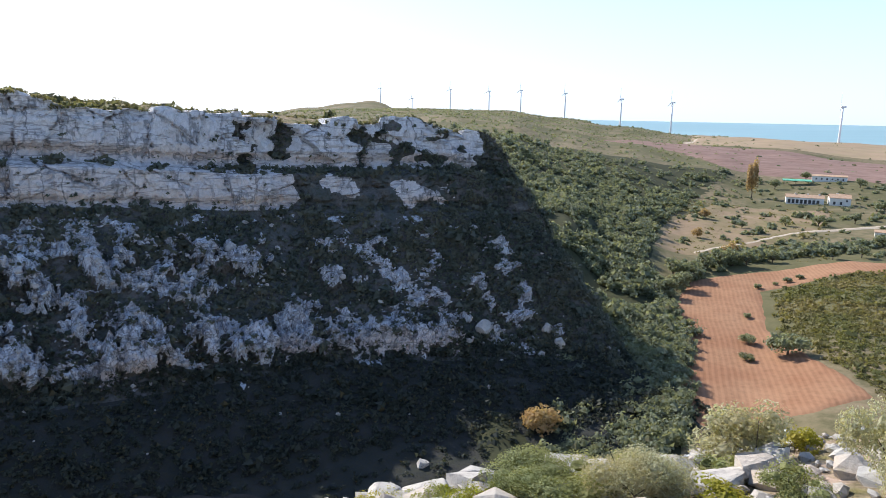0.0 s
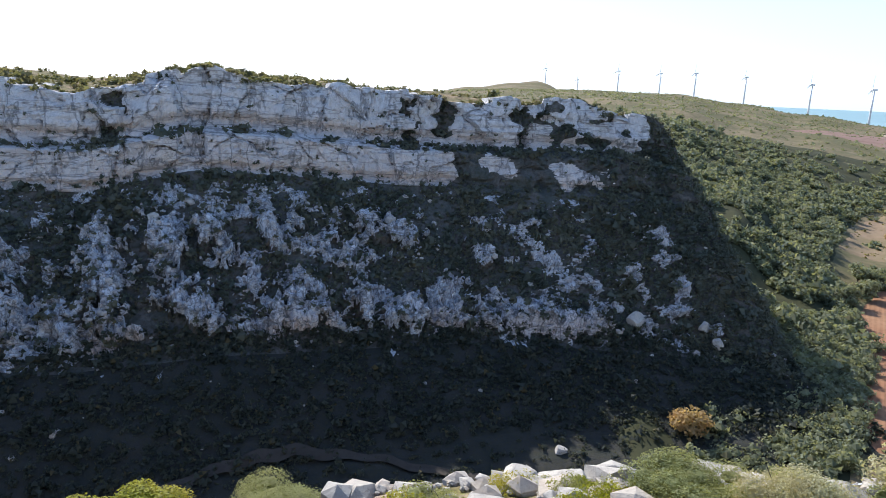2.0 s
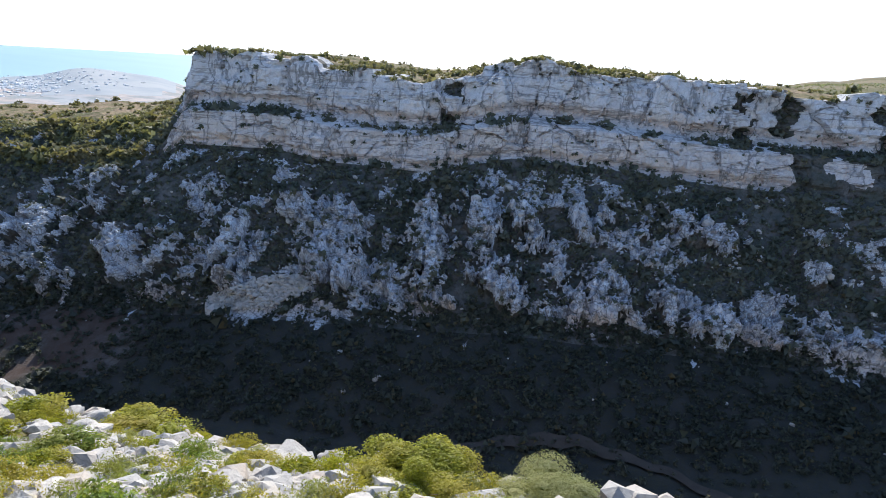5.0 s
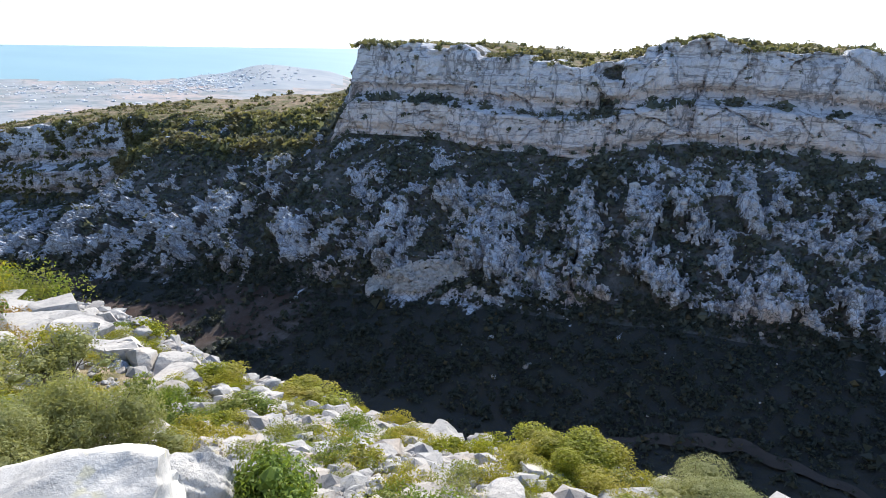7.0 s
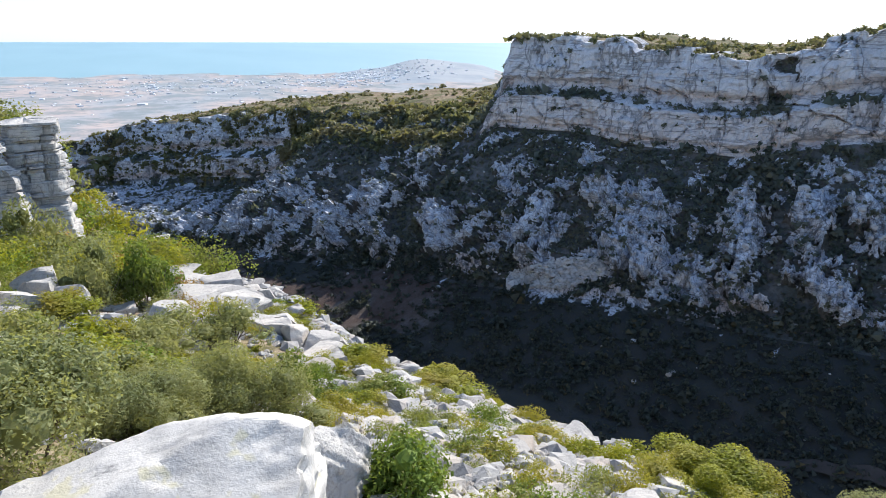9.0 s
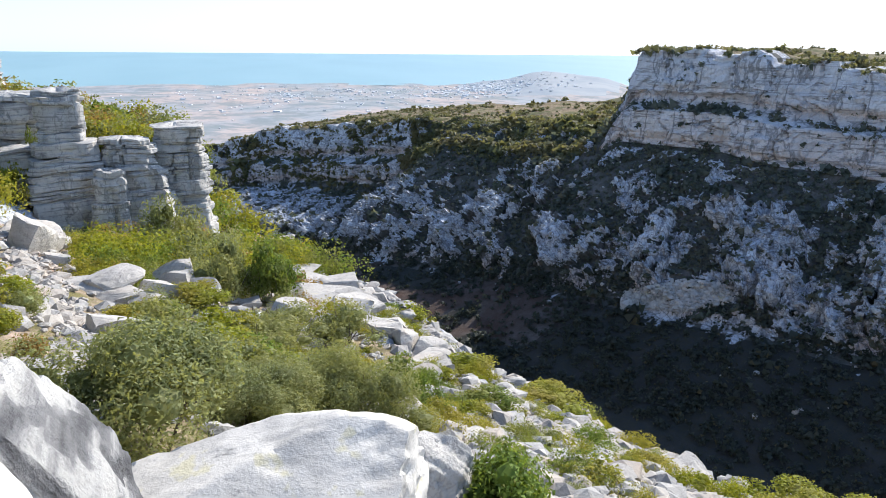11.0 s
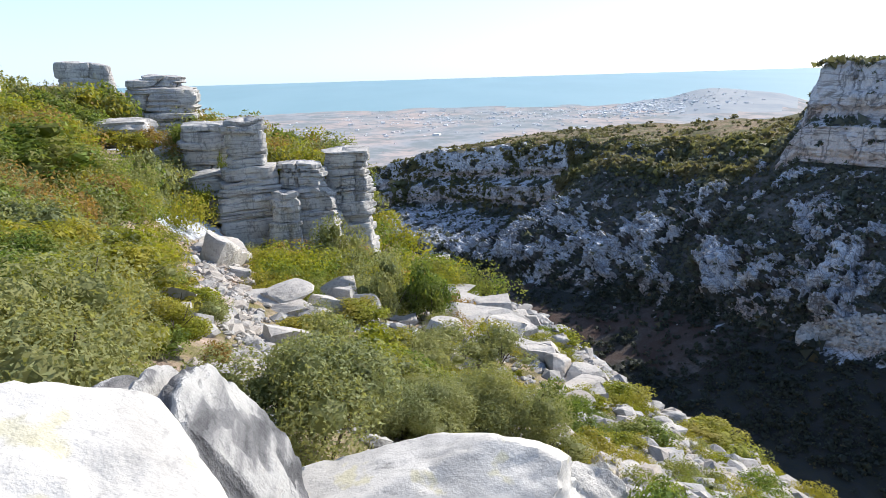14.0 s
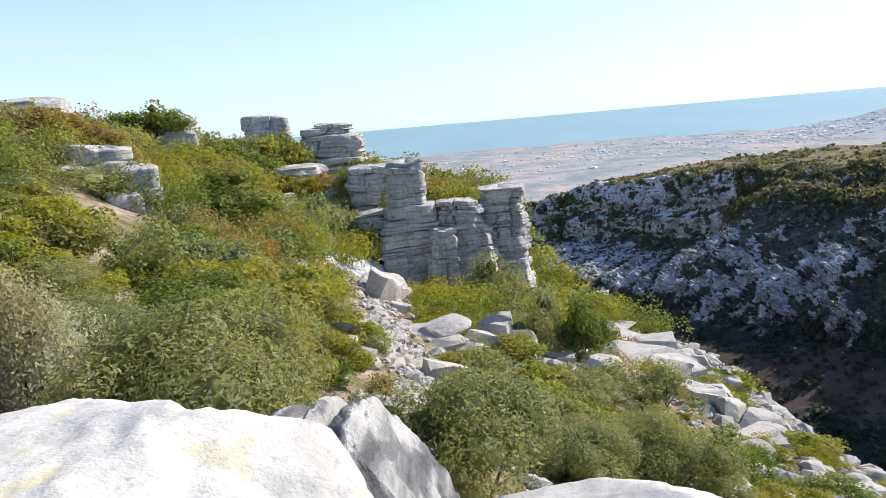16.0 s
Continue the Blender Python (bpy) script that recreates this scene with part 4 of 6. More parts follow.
g = np.random.default_rng(31)
st = np.stack([g.uniform(-24, 5, 26000), g.uniform(-6, 8, 26000)], 1)
b = brink(st[:, 0])
ok = (st[:, 1] < b + 0.1) & (g.random(26000) < 0.12 + 0.88 * np.exp(-np.clip(b - st[:, 1], 0, 9) / 1.5)) & (np.hypot(st[:, 0], st[:, 1]) > 3.6)
st = st[ok][:3600]
extra = np.stack([g.uniform(-9.5, -2.2, 4000), g.uniform(1.0, 5.6, 4000)], 1)
GULLY_X = np.linspace(-20, -5.2, 60)
GULLY_Y = np.interp(GULLY_X, [-20, -13, -10, -8, -6.6, -5.2], [-6.5, -4.0, -2.6, -1.9, -1.8, -1.0])
gx = -5.2 - 14.8 * g.random(1300) ** 1.2
gully = np.stack([gx, np.interp(gx, GULLY_X, GULLY_Y) + g.normal(0, 0.34, 1300)], 1)
st = np.concatenate([st, extra[extra[:, 1] < brink(extra[:, 0]) + 0.2][:2500], gully])
for seed, part_of in ((5, st[::3]), (8, st[1::3]), (9, st[2::3])):
    scatter("loose_stones", "loose pale limestone stones strewn over the slope", "stones", rock_shape(seed, 1, 7, (0.4, 0.8), rough=0.03), xyz(part_of[:, 0], part_of[:, 1], hill_z(part_of[:, 0], part_of[:, 1]) + 0.025), np.clip(g.lognormal(-2.62, 0.6, len(part_of)), 0.02, 0.27), M_RUBBLE, g)


# ---- bedded limestone stacks and ledges ----
M_ROCK_BED = limestone("limestone_bedded", 1.0, -0.3, 1.1, True)


def pillar(label, base, wide, deep, tall, layers, seed, taper, turn, neck=None, lean=0.0):
    """A stack of weathered limestone beds of uneven thickness, parted by open grooves and cut by a few upright joints.
    neck: (height, width) above which the stack is narrower; lean: how far its top stands to the side, in its own heights."""
    g = np.random.default_rng(seed)
    thick = g.lognormal(0, 0.75, layers) + 0.3
    edges = np.concatenate([[0], np.cumsum(thick) / thick.sum()])
    nt = 96
    f = np.array([0.0, 0.05, 0.14, 0.3, 0.42, 0.58, 0.7, 0.86, 0.95])
    H = np.concatenate([edges[i] + (edges[i + 1] - edges[i]) * f for i in range(layers)] + [[1.0]])
    bed = np.minimum(np.searchsorted(edges, H, side="right") - 1, layers - 1)
    F = (H - edges[bed]) / (edges[bed + 1] - edges[bed])
    t = np.arange(nt) / nt * 2 * math.pi
    T, Hh = np.meshgrid(t, H)
    Bd, Ff = np.repeat(bed[:, None], nt, 1), np.repeat(F[:, None], nt, 1)
    c, s = np.cos(T), np.sin(T)
    sq = 1 / (np.abs(c) ** 5 + np.abs(s) ** 5) ** (1 / 5)
    size = (1 - (1 - taper) * Hh ** 1.1) * g.uniform(0.90, 1.04, layers)[Bd]
    if neck:
        size = size * np.where((edges[:-1] + edges[1:])[Bd] / 2 > neck[0], neck[1], 1.0)
    lump = 0.62 + 0.66 * fbm(xyz(c * 1.3 + seed, s * 1.3, Hh * tall * 0.25), 3, seed)
    shift = 0.90 + 0.20 * vnoise(xyz(c * 2.2, s * 2.2, Bd * 3.7), seed + 5)
    open_ = 0.02 + 0.24 * smooth(vnoise(xyz(c * 1.8, s * 1.8, np.round(Bd + Ff) * 5.3), seed + 6), 0.45, 0.85)
    groove = 1 - open_ * np.maximum(1 - np.minimum(Ff, 1 - Ff) / 0.15, 0) ** 1.3
    joint = np.zeros_like(T)
    for _ in range(5 + layers // 2):             # upright joints, each through a few beds
        a0, h0, span = g.uniform(0, 2 * math.pi), g.uniform(0, 1), g.uniform(0.06, 0.22)
        way = np.abs((T - a0 - 0.5 * (Hh - h0) + math.pi) % (2 * math.pi) - math.pi)
        joint = np.maximum(joint, np.maximum(1 - way / 0.085, 0) * (np.abs((edges[:-1] + edges[1:])[Bd] / 2 - h0) < span))
    R = sq * size * lump * shift * groove - 0.22 * joint
    R = R - 0.09 * smooth(vnoise(xyz(c * 0.9, s * 0.9, Hh * tall / 0.16), seed + 8), 0.62, 0.8)
    R = R + (fbm(xyz(c * 4, s * 4, Hh * tall * 1.8), 5, seed + 2, 0.6) - 0.5) * 0.16
    R[-1] *= 0.9
    off = g.uniform(-0.07, 0.07, (layers, 2))
    X, Y = (c * R + off[Bd, 0]) * wide / 2 + lean * Hh * tall, (s * R + off[Bd, 1]) * deep / 2
    Z = Hh * tall + (X - lean * Hh * tall) * g.uniform(-0.07, 0.07) + (vnoise(xyz(c * 1.4, s * 1.4, Hh * 3), seed + 7) - 0.5) * 0.45 * tall / layers
    V = xyz(X, Y, Z)
    root = new("rock_outcrop")
    for i in range(layers):
        rings = list(V[9 * i: 9 * i + 10])
        mid = rings[-1].mean(0)
        if i == layers - 1:
            for k_, (w, up) in enumerate([(0.7, 0.02), (0.3, 0.03)]):
                jag = (fbm(xyz(c[0] * 3, s[0] * 3, 0 * s[0] + k_), 2, seed + 11) - 0.5)[:, None] * np.array([0, 0, 0.12])
                rings.append(mid + (V[-1] - mid) * w + np.array([0, 0, up * wide]) + jag)
        rows_ = len(rings)
        v = np.concatenate(rings + [rings[0].mean(0)[None], rings[-1].mean(0)[None]])
        m = np.arange(rows_ * nt).reshape(rows_, nt)
        mn = np.roll(m, -1, 1)
        q = np.concatenate([np.stack([m[:-1], mn[:-1], mn[1:]], -1).reshape(-1, 3), np.stack([m[:-1], mn[1:], m[1:]], -1).reshape(-1, 3),
                            np.stack([mn[0], m[0], np.full(nt, rows_ * nt)], -1), np.stack([m[-1], mn[-1], np.full(nt, rows_ * nt + 1)], -1)])
        ob = part("bed", v, q, M_ROCK_BED, root)
        ob.data.set_sharp_from_angle(angle=radians(30))
    root.matrix_world = pose(*base, 0, 0, turn)
    return tagged(root, label, "rock", "bedded limestone outcrops")


STACK, BED, BLOCK = "tall weathered grey limestone stack with deep horizontal bedding", "flat bed of grey limestone among the shrubs", "jointed block of grey limestone on the hillside"


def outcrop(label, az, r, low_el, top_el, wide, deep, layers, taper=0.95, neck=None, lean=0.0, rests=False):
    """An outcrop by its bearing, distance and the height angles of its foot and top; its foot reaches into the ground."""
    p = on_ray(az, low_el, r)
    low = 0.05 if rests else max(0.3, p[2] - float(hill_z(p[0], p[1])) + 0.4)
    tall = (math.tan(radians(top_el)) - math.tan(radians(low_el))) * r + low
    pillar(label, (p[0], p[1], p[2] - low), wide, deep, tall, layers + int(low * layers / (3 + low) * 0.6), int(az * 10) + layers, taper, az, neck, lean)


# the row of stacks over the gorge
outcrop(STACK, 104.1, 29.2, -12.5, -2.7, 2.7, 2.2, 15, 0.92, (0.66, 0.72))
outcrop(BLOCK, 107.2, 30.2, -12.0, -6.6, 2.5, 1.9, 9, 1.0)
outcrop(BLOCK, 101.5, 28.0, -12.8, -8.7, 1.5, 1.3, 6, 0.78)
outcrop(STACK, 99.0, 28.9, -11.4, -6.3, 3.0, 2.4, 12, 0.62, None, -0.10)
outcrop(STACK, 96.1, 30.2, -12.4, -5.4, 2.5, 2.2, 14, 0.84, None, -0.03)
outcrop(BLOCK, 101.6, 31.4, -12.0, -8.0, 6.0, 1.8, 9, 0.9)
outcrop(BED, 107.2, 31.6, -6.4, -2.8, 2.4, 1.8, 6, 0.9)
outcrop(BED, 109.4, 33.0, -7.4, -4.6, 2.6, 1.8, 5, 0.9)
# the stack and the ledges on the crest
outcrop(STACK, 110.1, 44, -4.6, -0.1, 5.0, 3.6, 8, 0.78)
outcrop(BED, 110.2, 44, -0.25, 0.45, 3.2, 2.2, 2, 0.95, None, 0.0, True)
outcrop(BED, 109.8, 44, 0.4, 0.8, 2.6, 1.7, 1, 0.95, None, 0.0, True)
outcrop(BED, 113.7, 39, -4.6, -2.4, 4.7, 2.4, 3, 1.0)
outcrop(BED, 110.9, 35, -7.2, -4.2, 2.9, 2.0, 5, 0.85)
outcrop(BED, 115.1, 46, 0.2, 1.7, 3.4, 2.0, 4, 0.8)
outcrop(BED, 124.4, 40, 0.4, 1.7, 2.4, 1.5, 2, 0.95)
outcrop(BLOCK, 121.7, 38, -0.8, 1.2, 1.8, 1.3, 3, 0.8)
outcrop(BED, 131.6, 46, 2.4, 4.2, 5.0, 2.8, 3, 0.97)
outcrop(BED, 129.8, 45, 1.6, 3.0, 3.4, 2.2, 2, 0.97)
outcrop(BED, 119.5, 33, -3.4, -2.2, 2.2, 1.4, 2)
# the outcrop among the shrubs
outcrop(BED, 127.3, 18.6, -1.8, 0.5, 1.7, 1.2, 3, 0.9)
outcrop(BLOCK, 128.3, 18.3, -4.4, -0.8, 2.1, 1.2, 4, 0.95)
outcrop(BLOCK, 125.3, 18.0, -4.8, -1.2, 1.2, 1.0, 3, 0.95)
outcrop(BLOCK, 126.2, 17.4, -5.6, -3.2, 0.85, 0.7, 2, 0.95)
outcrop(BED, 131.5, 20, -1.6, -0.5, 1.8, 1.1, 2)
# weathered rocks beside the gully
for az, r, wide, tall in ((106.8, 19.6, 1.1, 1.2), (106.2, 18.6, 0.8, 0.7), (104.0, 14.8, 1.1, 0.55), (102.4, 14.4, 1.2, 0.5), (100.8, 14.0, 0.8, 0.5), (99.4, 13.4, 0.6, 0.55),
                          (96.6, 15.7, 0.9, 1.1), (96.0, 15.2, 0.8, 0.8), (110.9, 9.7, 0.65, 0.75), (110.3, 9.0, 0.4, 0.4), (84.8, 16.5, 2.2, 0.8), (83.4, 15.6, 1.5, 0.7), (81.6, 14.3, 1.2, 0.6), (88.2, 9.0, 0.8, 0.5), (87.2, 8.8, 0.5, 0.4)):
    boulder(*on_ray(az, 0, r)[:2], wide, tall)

# ---- shrubs on the near slope ----
for row in [
    (-4.5, -0.8, 1.51, 1.11, "olive"), (-6.4, 0.7, 1.24, 1.00, "olive"), (-8.4, 1.7, 0.74, 0.74, "green"), (-12.4, 1.3, 1.49, 0.91, "olive"), (-9.3, -4.5, 1.69, 0.98, "lime"),
    (-3.7, -2.4, 1.68, 1.20, "olive"), (-3.4, -3.4, 1.09, 1.09, "grey"), (-4.9, -2.9, 1.5, 0.9, "lime"), (-5.8, -3.6, 1.6, 0.9, "green"), (-7.2, -4.2, 1.5, 0.8, "lime"), (-6.6, -3.0, 0.9, 0.6, "olive"), (-8.6, -3.9, 1.3, 0.8, "olive"), (-6.6, -5.5, 1.82, 0.87, "lime"), (-16.6, -9.2, 3.67, 1.75, "green"), (-11.6, -7.3, 1.62, 1.04, "olive"),
    (-23.8, -9.6, 1.95, 2.39, "olive"), (-16.9, -8.0, 2.06, 1.03, "dry"), (-26.8, -4.1, 2.59, 2.59, "olive"), (-26.0, -6.0, 1.84, 1.03, "green"), (-16.3, 0.0, 1.59, 1.59, "green"),
]:
    shrub(*row)
for row in [
    (-16.0, -1.0, 1.56, 1.56, "olive"), (-28.3, -9.6, 1.64, 1.52, "lime"), (-16.5, -5.2, 1.04, 0.89, "dry"), (-15.0, -3.3, 1.61, 0.61, "lime"), (-9.9, -3.3, 0.55, 0.50, "olive"),
    (-6.9, -2.2, 0.39, 0.39, "dry"), (-19.7, -12.8, 1.77, 1.18, "lime"), (-15.8, -14.1, 2.82, 1.32, "dry"), (-10.6, -9.7, 2.40, 0.84, "olive"),
]:
    shrub(*row)
for row in [
    (-9.9, -8.3, 1.73, 0.54, "lime"), (-13.4, -9.5, 1.10, 0.69, "olive"), (-45.0, -20.8, 3.31, 2.48, "green"), (-34.6, -17.8, 3.90, 1.95, "lime"), (-35.3, -20.1, 2.03, 1.69, "olive"),
    (-42.7, -15.1, 2.27, 1.90, "dry"), (-34.6, -12.1, 1.85, 1.85, "olive"), (-45.5, -13.9, 1.79, 2.79, "lime"), (-25.6, -8.7, 1.38, 1.15, "green"), (-18.1, -0.5, 1.28, 0.96, "lime"),
    (-13.9, -1.6, 1.86, 0.62, "lime"), (-17.6, 0.8, 0.94, 0.78, "dry"), (-15.8, 3.6, 1.02, 0.58, "lime"), (-4.2, 4.9, 1.5, 0.56, "lime"), (-4.1, 1.6, 0.87, 0.69, "green"),
    (-6.3, 1.3, 0.82, 0.38, "olive"), (-7.1, 1.9, 0.64, 0.36, "lime"), (-6.4, 2.9, 0.49, 0.24, "olive"), (-5.0, 2.9, 0.59, 0.29, "lime"), (-6.1, 4.2, 0.66, 0.29, "lime"),
    (-7.9, 2.5, 0.72, 0.32, "lime"), (-9.4, 4.3, 1.08, 0.39, "lime"), (-7.3, 4.0, 0.40, 0.24, "green"), (-4.0, 4.5, 1.1, 0.5, "lime"),
]:
    shrub(*row)
for row in [
    (-2.9, 5.5, 1.1, 0.36, "olive"), (-8.4, 2.8, 0.93, 0.38, "green"), (-9.2, 4.3, 1.45, 0.39, "lime"), (-6.8, 3.2, 0.52, 0.26, "olive"), (-6.0, 4.1, 0.65, 0.36, "lime"),
    (-5.4, 4.3, 0.55, 0.28, "lime"), (-11.4, 3.5, 1.33, 0.44, "lime"), (3.4, 7.0, 1.15, 0.76, "grey"), (2.0, 5.9, 1.02, 0.66, "grey"), (1.1, 6.2, 1.23, 0.49, "olive"),
    (4.1, 7.2, 0.53, 0.38, "lime"), (0.1, 6.5, 0.38, 0.19, "lime"), (1.5, 6.3, 0.37, 0.25, "lime"), (2.6, 5.5, 0.58, 0.29, "lime"), (3.2, 5.5, 0.72, 0.36, "olive"),
    (-1.3, 5.6, 0.8, 0.32, "olive"), (-3.0, 5.9, 1.0, 0.26, "olive"), (4.0, 5.3, 1.15, 1.2, "grey"),
]:
    shrub(*row)
for az, r, wide, tall, kind in [ (120.4, 37, 2.6, 1.5, "dry"), (117.0, 39, 5.0, 2.4, "green"), (115.2, 36, 3.4, 2.0, "olive"), (106.4, 42, 1.6, 1.9, "lime"), (101.2, 40, 2.4, 2.6, "green"), (99.3, 42, 1.8, 1.8, "olive"), (107.0, 37, 1.6, 1.6, "olive"), (105.0, 33, 1.8, 1.9, "lime"), (109.0, 41, 1.6, 1.3, "dry"), (112.0, 44, 3.0, 1.6, "lime"), (113.2, 43, 2.6, 2.4, "olive"), (114.3, 42, 3.0, 3.0, "green"), (115.4, 41.5, 3.2, 3.1, "lime"), (116.6, 41.5, 3.2, 3.0, "olive")] + [(95.4, 26.5, 2.0, 1.2, "lime"), (97.3, 26.2, 2.2, 1.3, "olive"), (99.2, 26.0, 1.8, 0.9, "lime"), (101.5, 26.2, 1.6, 0.8, "green"), (100.6, 30.2, 1.4, 2.6, "green"), (98.0, 31.0, 1.6, 3.4, "lime"), (105.9, 30.6, 1.0, 3.0, "green"), (118.2, 41, 3.4, 2.8, "green"), (119.6, 40, 3.0, 2.2, "olive"), (113.6, 38.5, 3.0, 1.2, "lime"), (118.5, 30, 3.0, 1.6, "lime"), (121.5, 26, 2.6, 1.5, "lime"), (128.5, 21, 2.4, 1.3, "dry"), (131.0, 22, 2.8, 1.3, "green"), (126.0, 27, 3.0, 1.3, "green"), (97.5, 43, 2.0, 2.2, "green")]:
    p = on_ray(az, 0, r)
    shrub(p[0], p[1], wide, tall, kind)
for az, r, wide, tall, kind in ((97.4, 23.5, 2.4, 2.6, "olive"), (98.6, 22.5, 1.6, 1.6, "green"), (107.9, 28.6, 1.2, 1.7, "lime"), (109.6, 30, 1.8, 2.0, "olive"), (106.2, 29.2, 0.9, 2.6, "lime"), (115.3, 42, 3.4, 2.0, "olive"), (117, 42, 3.0, 2.2, "green"),
                                (103.0, 26.8, 1.4, 0.8, "green"), (100.8, 26.5, 1.6, 0.9, "green"), (111.4, 37, 1.6, 1.3, "dry"), (112.6, 33.5, 2.0, 1.3, "lime"), (95.2, 25.5, 2.0, 1.2, "lime"), (108.6, 33, 1.6, 2.2, "green")):
    p = on_ray(az, 0, r)
    shrub(p[0], p[1], wide, tall, kind, float(hill_z(p[0], p[1])))
for az, wide in ((122.6, 2.4), (123.7, 3.0), (124.9, 2.4)):
    shrub(*on_ray(az, 0, 38)[:2], wide, 2.0 if wide > 2.5 else 1.5, "green", 38 * math.tan(radians(1.1)))
shrub(*on_ray(121.6, 0, 38)[:2], 2.6, 1.4, "olive", 38 * math.tan(radians(0.8)))
KINDS = ["lime", "lime", "lime", "green", "green", "green", "olive", "olive", "olive", "dry", "dry"]
cushions = {k: [] for k in set(KINDS)}
made = 0
for _ in range(1150):
    a, r = rng.uniform(84, 138), float(rng.uniform(5.5, 46))
    x, y = -math.sin(radians(a)) * r, math.cos(radians(a)) * r
    kind = str(rng.choice(KINDS))
    if y > brink(x) - 0.1 or (rng.random() > 0.5 and a < 99) or rng.random() > 0.45 + r / 30:
        continue
    s = float(rng.uniform(0.5, 1.3)) * (0.8 + r * 0.045)
    if np.min(np.hypot(GULLY_X - x, GULLY_Y - y)) < 0.30 + 0.012 * r + s * 0.36:
        continue                            # the stony gully stays open
    if any(a0 < a < a1 and r < r0 and float(hill_z(x, y)) + s * 0.6 > math.tan(radians(e0)) * r for a0, a1, r0, e0 in
           ((100, 105.5, 10, -20.5), (100, 105, 14.6, -17.2), (94.5, 98, 15.8, -18), (83, 90, 19, -19), (104.5, 108, 24.5, -13.3))):
        continue                            # nor are the rocks along it grown over
    if 122.5 < a < 130.5 and r < 17.5 and float(hill_z(x, y)) + s * 0.6 > -0.082 * r:
        continue
    if 93 < a < 109 and 18 < r < 31.5 and float(hill_z(x, y)) + s * 0.6 > -0.222 * r:
        continue                            # the foot of the stacks stays open
    if hides(x, y, float(hill_z(x, y)) + s * 0.55):
        continue
    if r < 13 and kind == "dry":
        kind = "olive"
    if r < 13 and made < 90:
        shrub(x, y, s, s * float(rng.uniform(0.4, 0.65)), kind)
        made += 1
    else:
        cushions[kind].append((x, y, s, s * float(rng.uniform(0.5, 0.85))))
for i in range(210):
    if i < 110:
        x = float(rng.uniform(-18, 3))
        y = float(brink(x)) - float(rng.uniform(0.3, 2.5))
    else:
        x, y = float(rng.uniform(-11, -2.0)), float(rng.uniform(1.0, 5.2))
    s, kind = float(rng.uniform(0.25, 0.65)), str(rng.choice(["lime", "lime", "lime", "green", "olive"]))
    if hides(x, y, float(hill_z(x, y)) + s * 0.4):
        continue
    if i % 5 == 0:
        shrub(x, y, s, s * 0.5, kind)
    else:
        cushions[kind].append((x, y, s, s * 0.5))
g = np.random.default_rng(55)
for kind in sorted(cushions):
    q = np.array(cushions[kind])
    if len(q):
        c = xyz(q[:, 0], q[:, 1], hill_z(q[:, 0], q[:, 1]) + q[:, 3] * 0.4)
        near = np.hypot(q[:, 0], q[:, 1]) < 27
        both = []
        for m, count, leaf in ((near, 1700, 0.0205), (~near, 950, 0.028)):
            both.append(leaf_arrays(c[m], np.stack([q[m, 2] * 0.6, q[m, 2] * 0.6, q[m, 3] * 0.75], 1), count, q[m, 2] * leaf, g, 0.35, 13, 0.5, 0.5, 0))
        v, f = np.concatenate([both[0][0], both[1][0]]), np.concatenate([both[0][1], both[1][1] + len(both[0][0])])
        mat = {"lime": M_LIME, "green": M_GREEN, "olive": M_OLIVE, "dry": M_DRY}[kind]
        tagged(mesh_of("scrub_cover", v, f, mat, False), {"lime": "yellow-green mastic scrub over the upper hillside", "green": "green scrub over the upper hillside", "olive": "grey-green scrub over the upper hillside", "dry": "rusty half-dry scrub over the upper hillside"}[kind], "scrub", kind="stuff")
for m in SHRUBS.values():                   # the patterns go once they are copied
    for o in (*m.children, m):
        bpy.data.objects.remove(o)
for m in BOULDERS:
    bpy.data.objects.remove(m)

# ---- scrub on the gorge side ----
g = np.random.default_rng(77)
pts, rk, ss = WALL_P.reshape(-1, 3), WALL_ROCKY.ravel(), WALL_S.ravel()
bare = WALL_BARE.ravel()
pa, pe = np.degrees(np.arctan2(-pts[:, 0], pts[:, 1])), np.degrees(np.arctan2(pts[:, 2], np.hypot(pts[:, 0], pts[:, 1])))
on_fan = (np.abs(pa - 55) < 4.2) & (np.abs(pe + 18.9 + (pa - 55) * 0.16) < 1.25 - 0.16 * np.abs(pa - 54.5) + 0.7 * (fbm(pts / 5, 3, 61) - 0.5)) & (ss > 5.5)
dens = (1 - on_fan) * np.interp(ss, [1.9, 1.95, 1.99, 2.1, 2.95, 3.1, 3.9, 4.05, 4.9, 5.1, 6.2, 6.6, 6.95, 7.05], [0.0, 0.0, 0.5, 0.45, 0.25, 2.6, 2.6, 0.30, 0.15, 2.8, 1.6, 1.1, 1.0, 0.0])
dens = dens * (1 + 5 * (rk < 0.35) * (ss > 2.0) * (ss < 3.0)) * (1 - 0.80 * rk) * (0.55 + 1.2 * smooth(fbm(pts / 9, 3, 400), 0.4, 0.6))
pick = g.choice(len(pts), 16000, p=dens / dens.sum(), replace=False)
size = g.lognormal(-0.10, 0.42, 16000) * np.interp(ss[pick], [1, 2, 2.9, 3.2, 3.8, 4.1, 4.9, 5.1, 6, 7], [0.85, 0.8, 0.8, 1.3, 1.3, 0.8, 0.8, 1.3, 1.05, 0.95])
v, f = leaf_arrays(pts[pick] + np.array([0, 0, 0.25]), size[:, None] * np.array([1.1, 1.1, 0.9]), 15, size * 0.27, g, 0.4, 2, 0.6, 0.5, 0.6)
tagged(mesh_of("scrub", v, f, M_LEAF_HAZY, False), "grey-green evergreen scrub covering the gorge slope", "scrub", kind="stuff")
uu = pts[:, 0] * UA[0] + pts[:, 1] * UA[1]
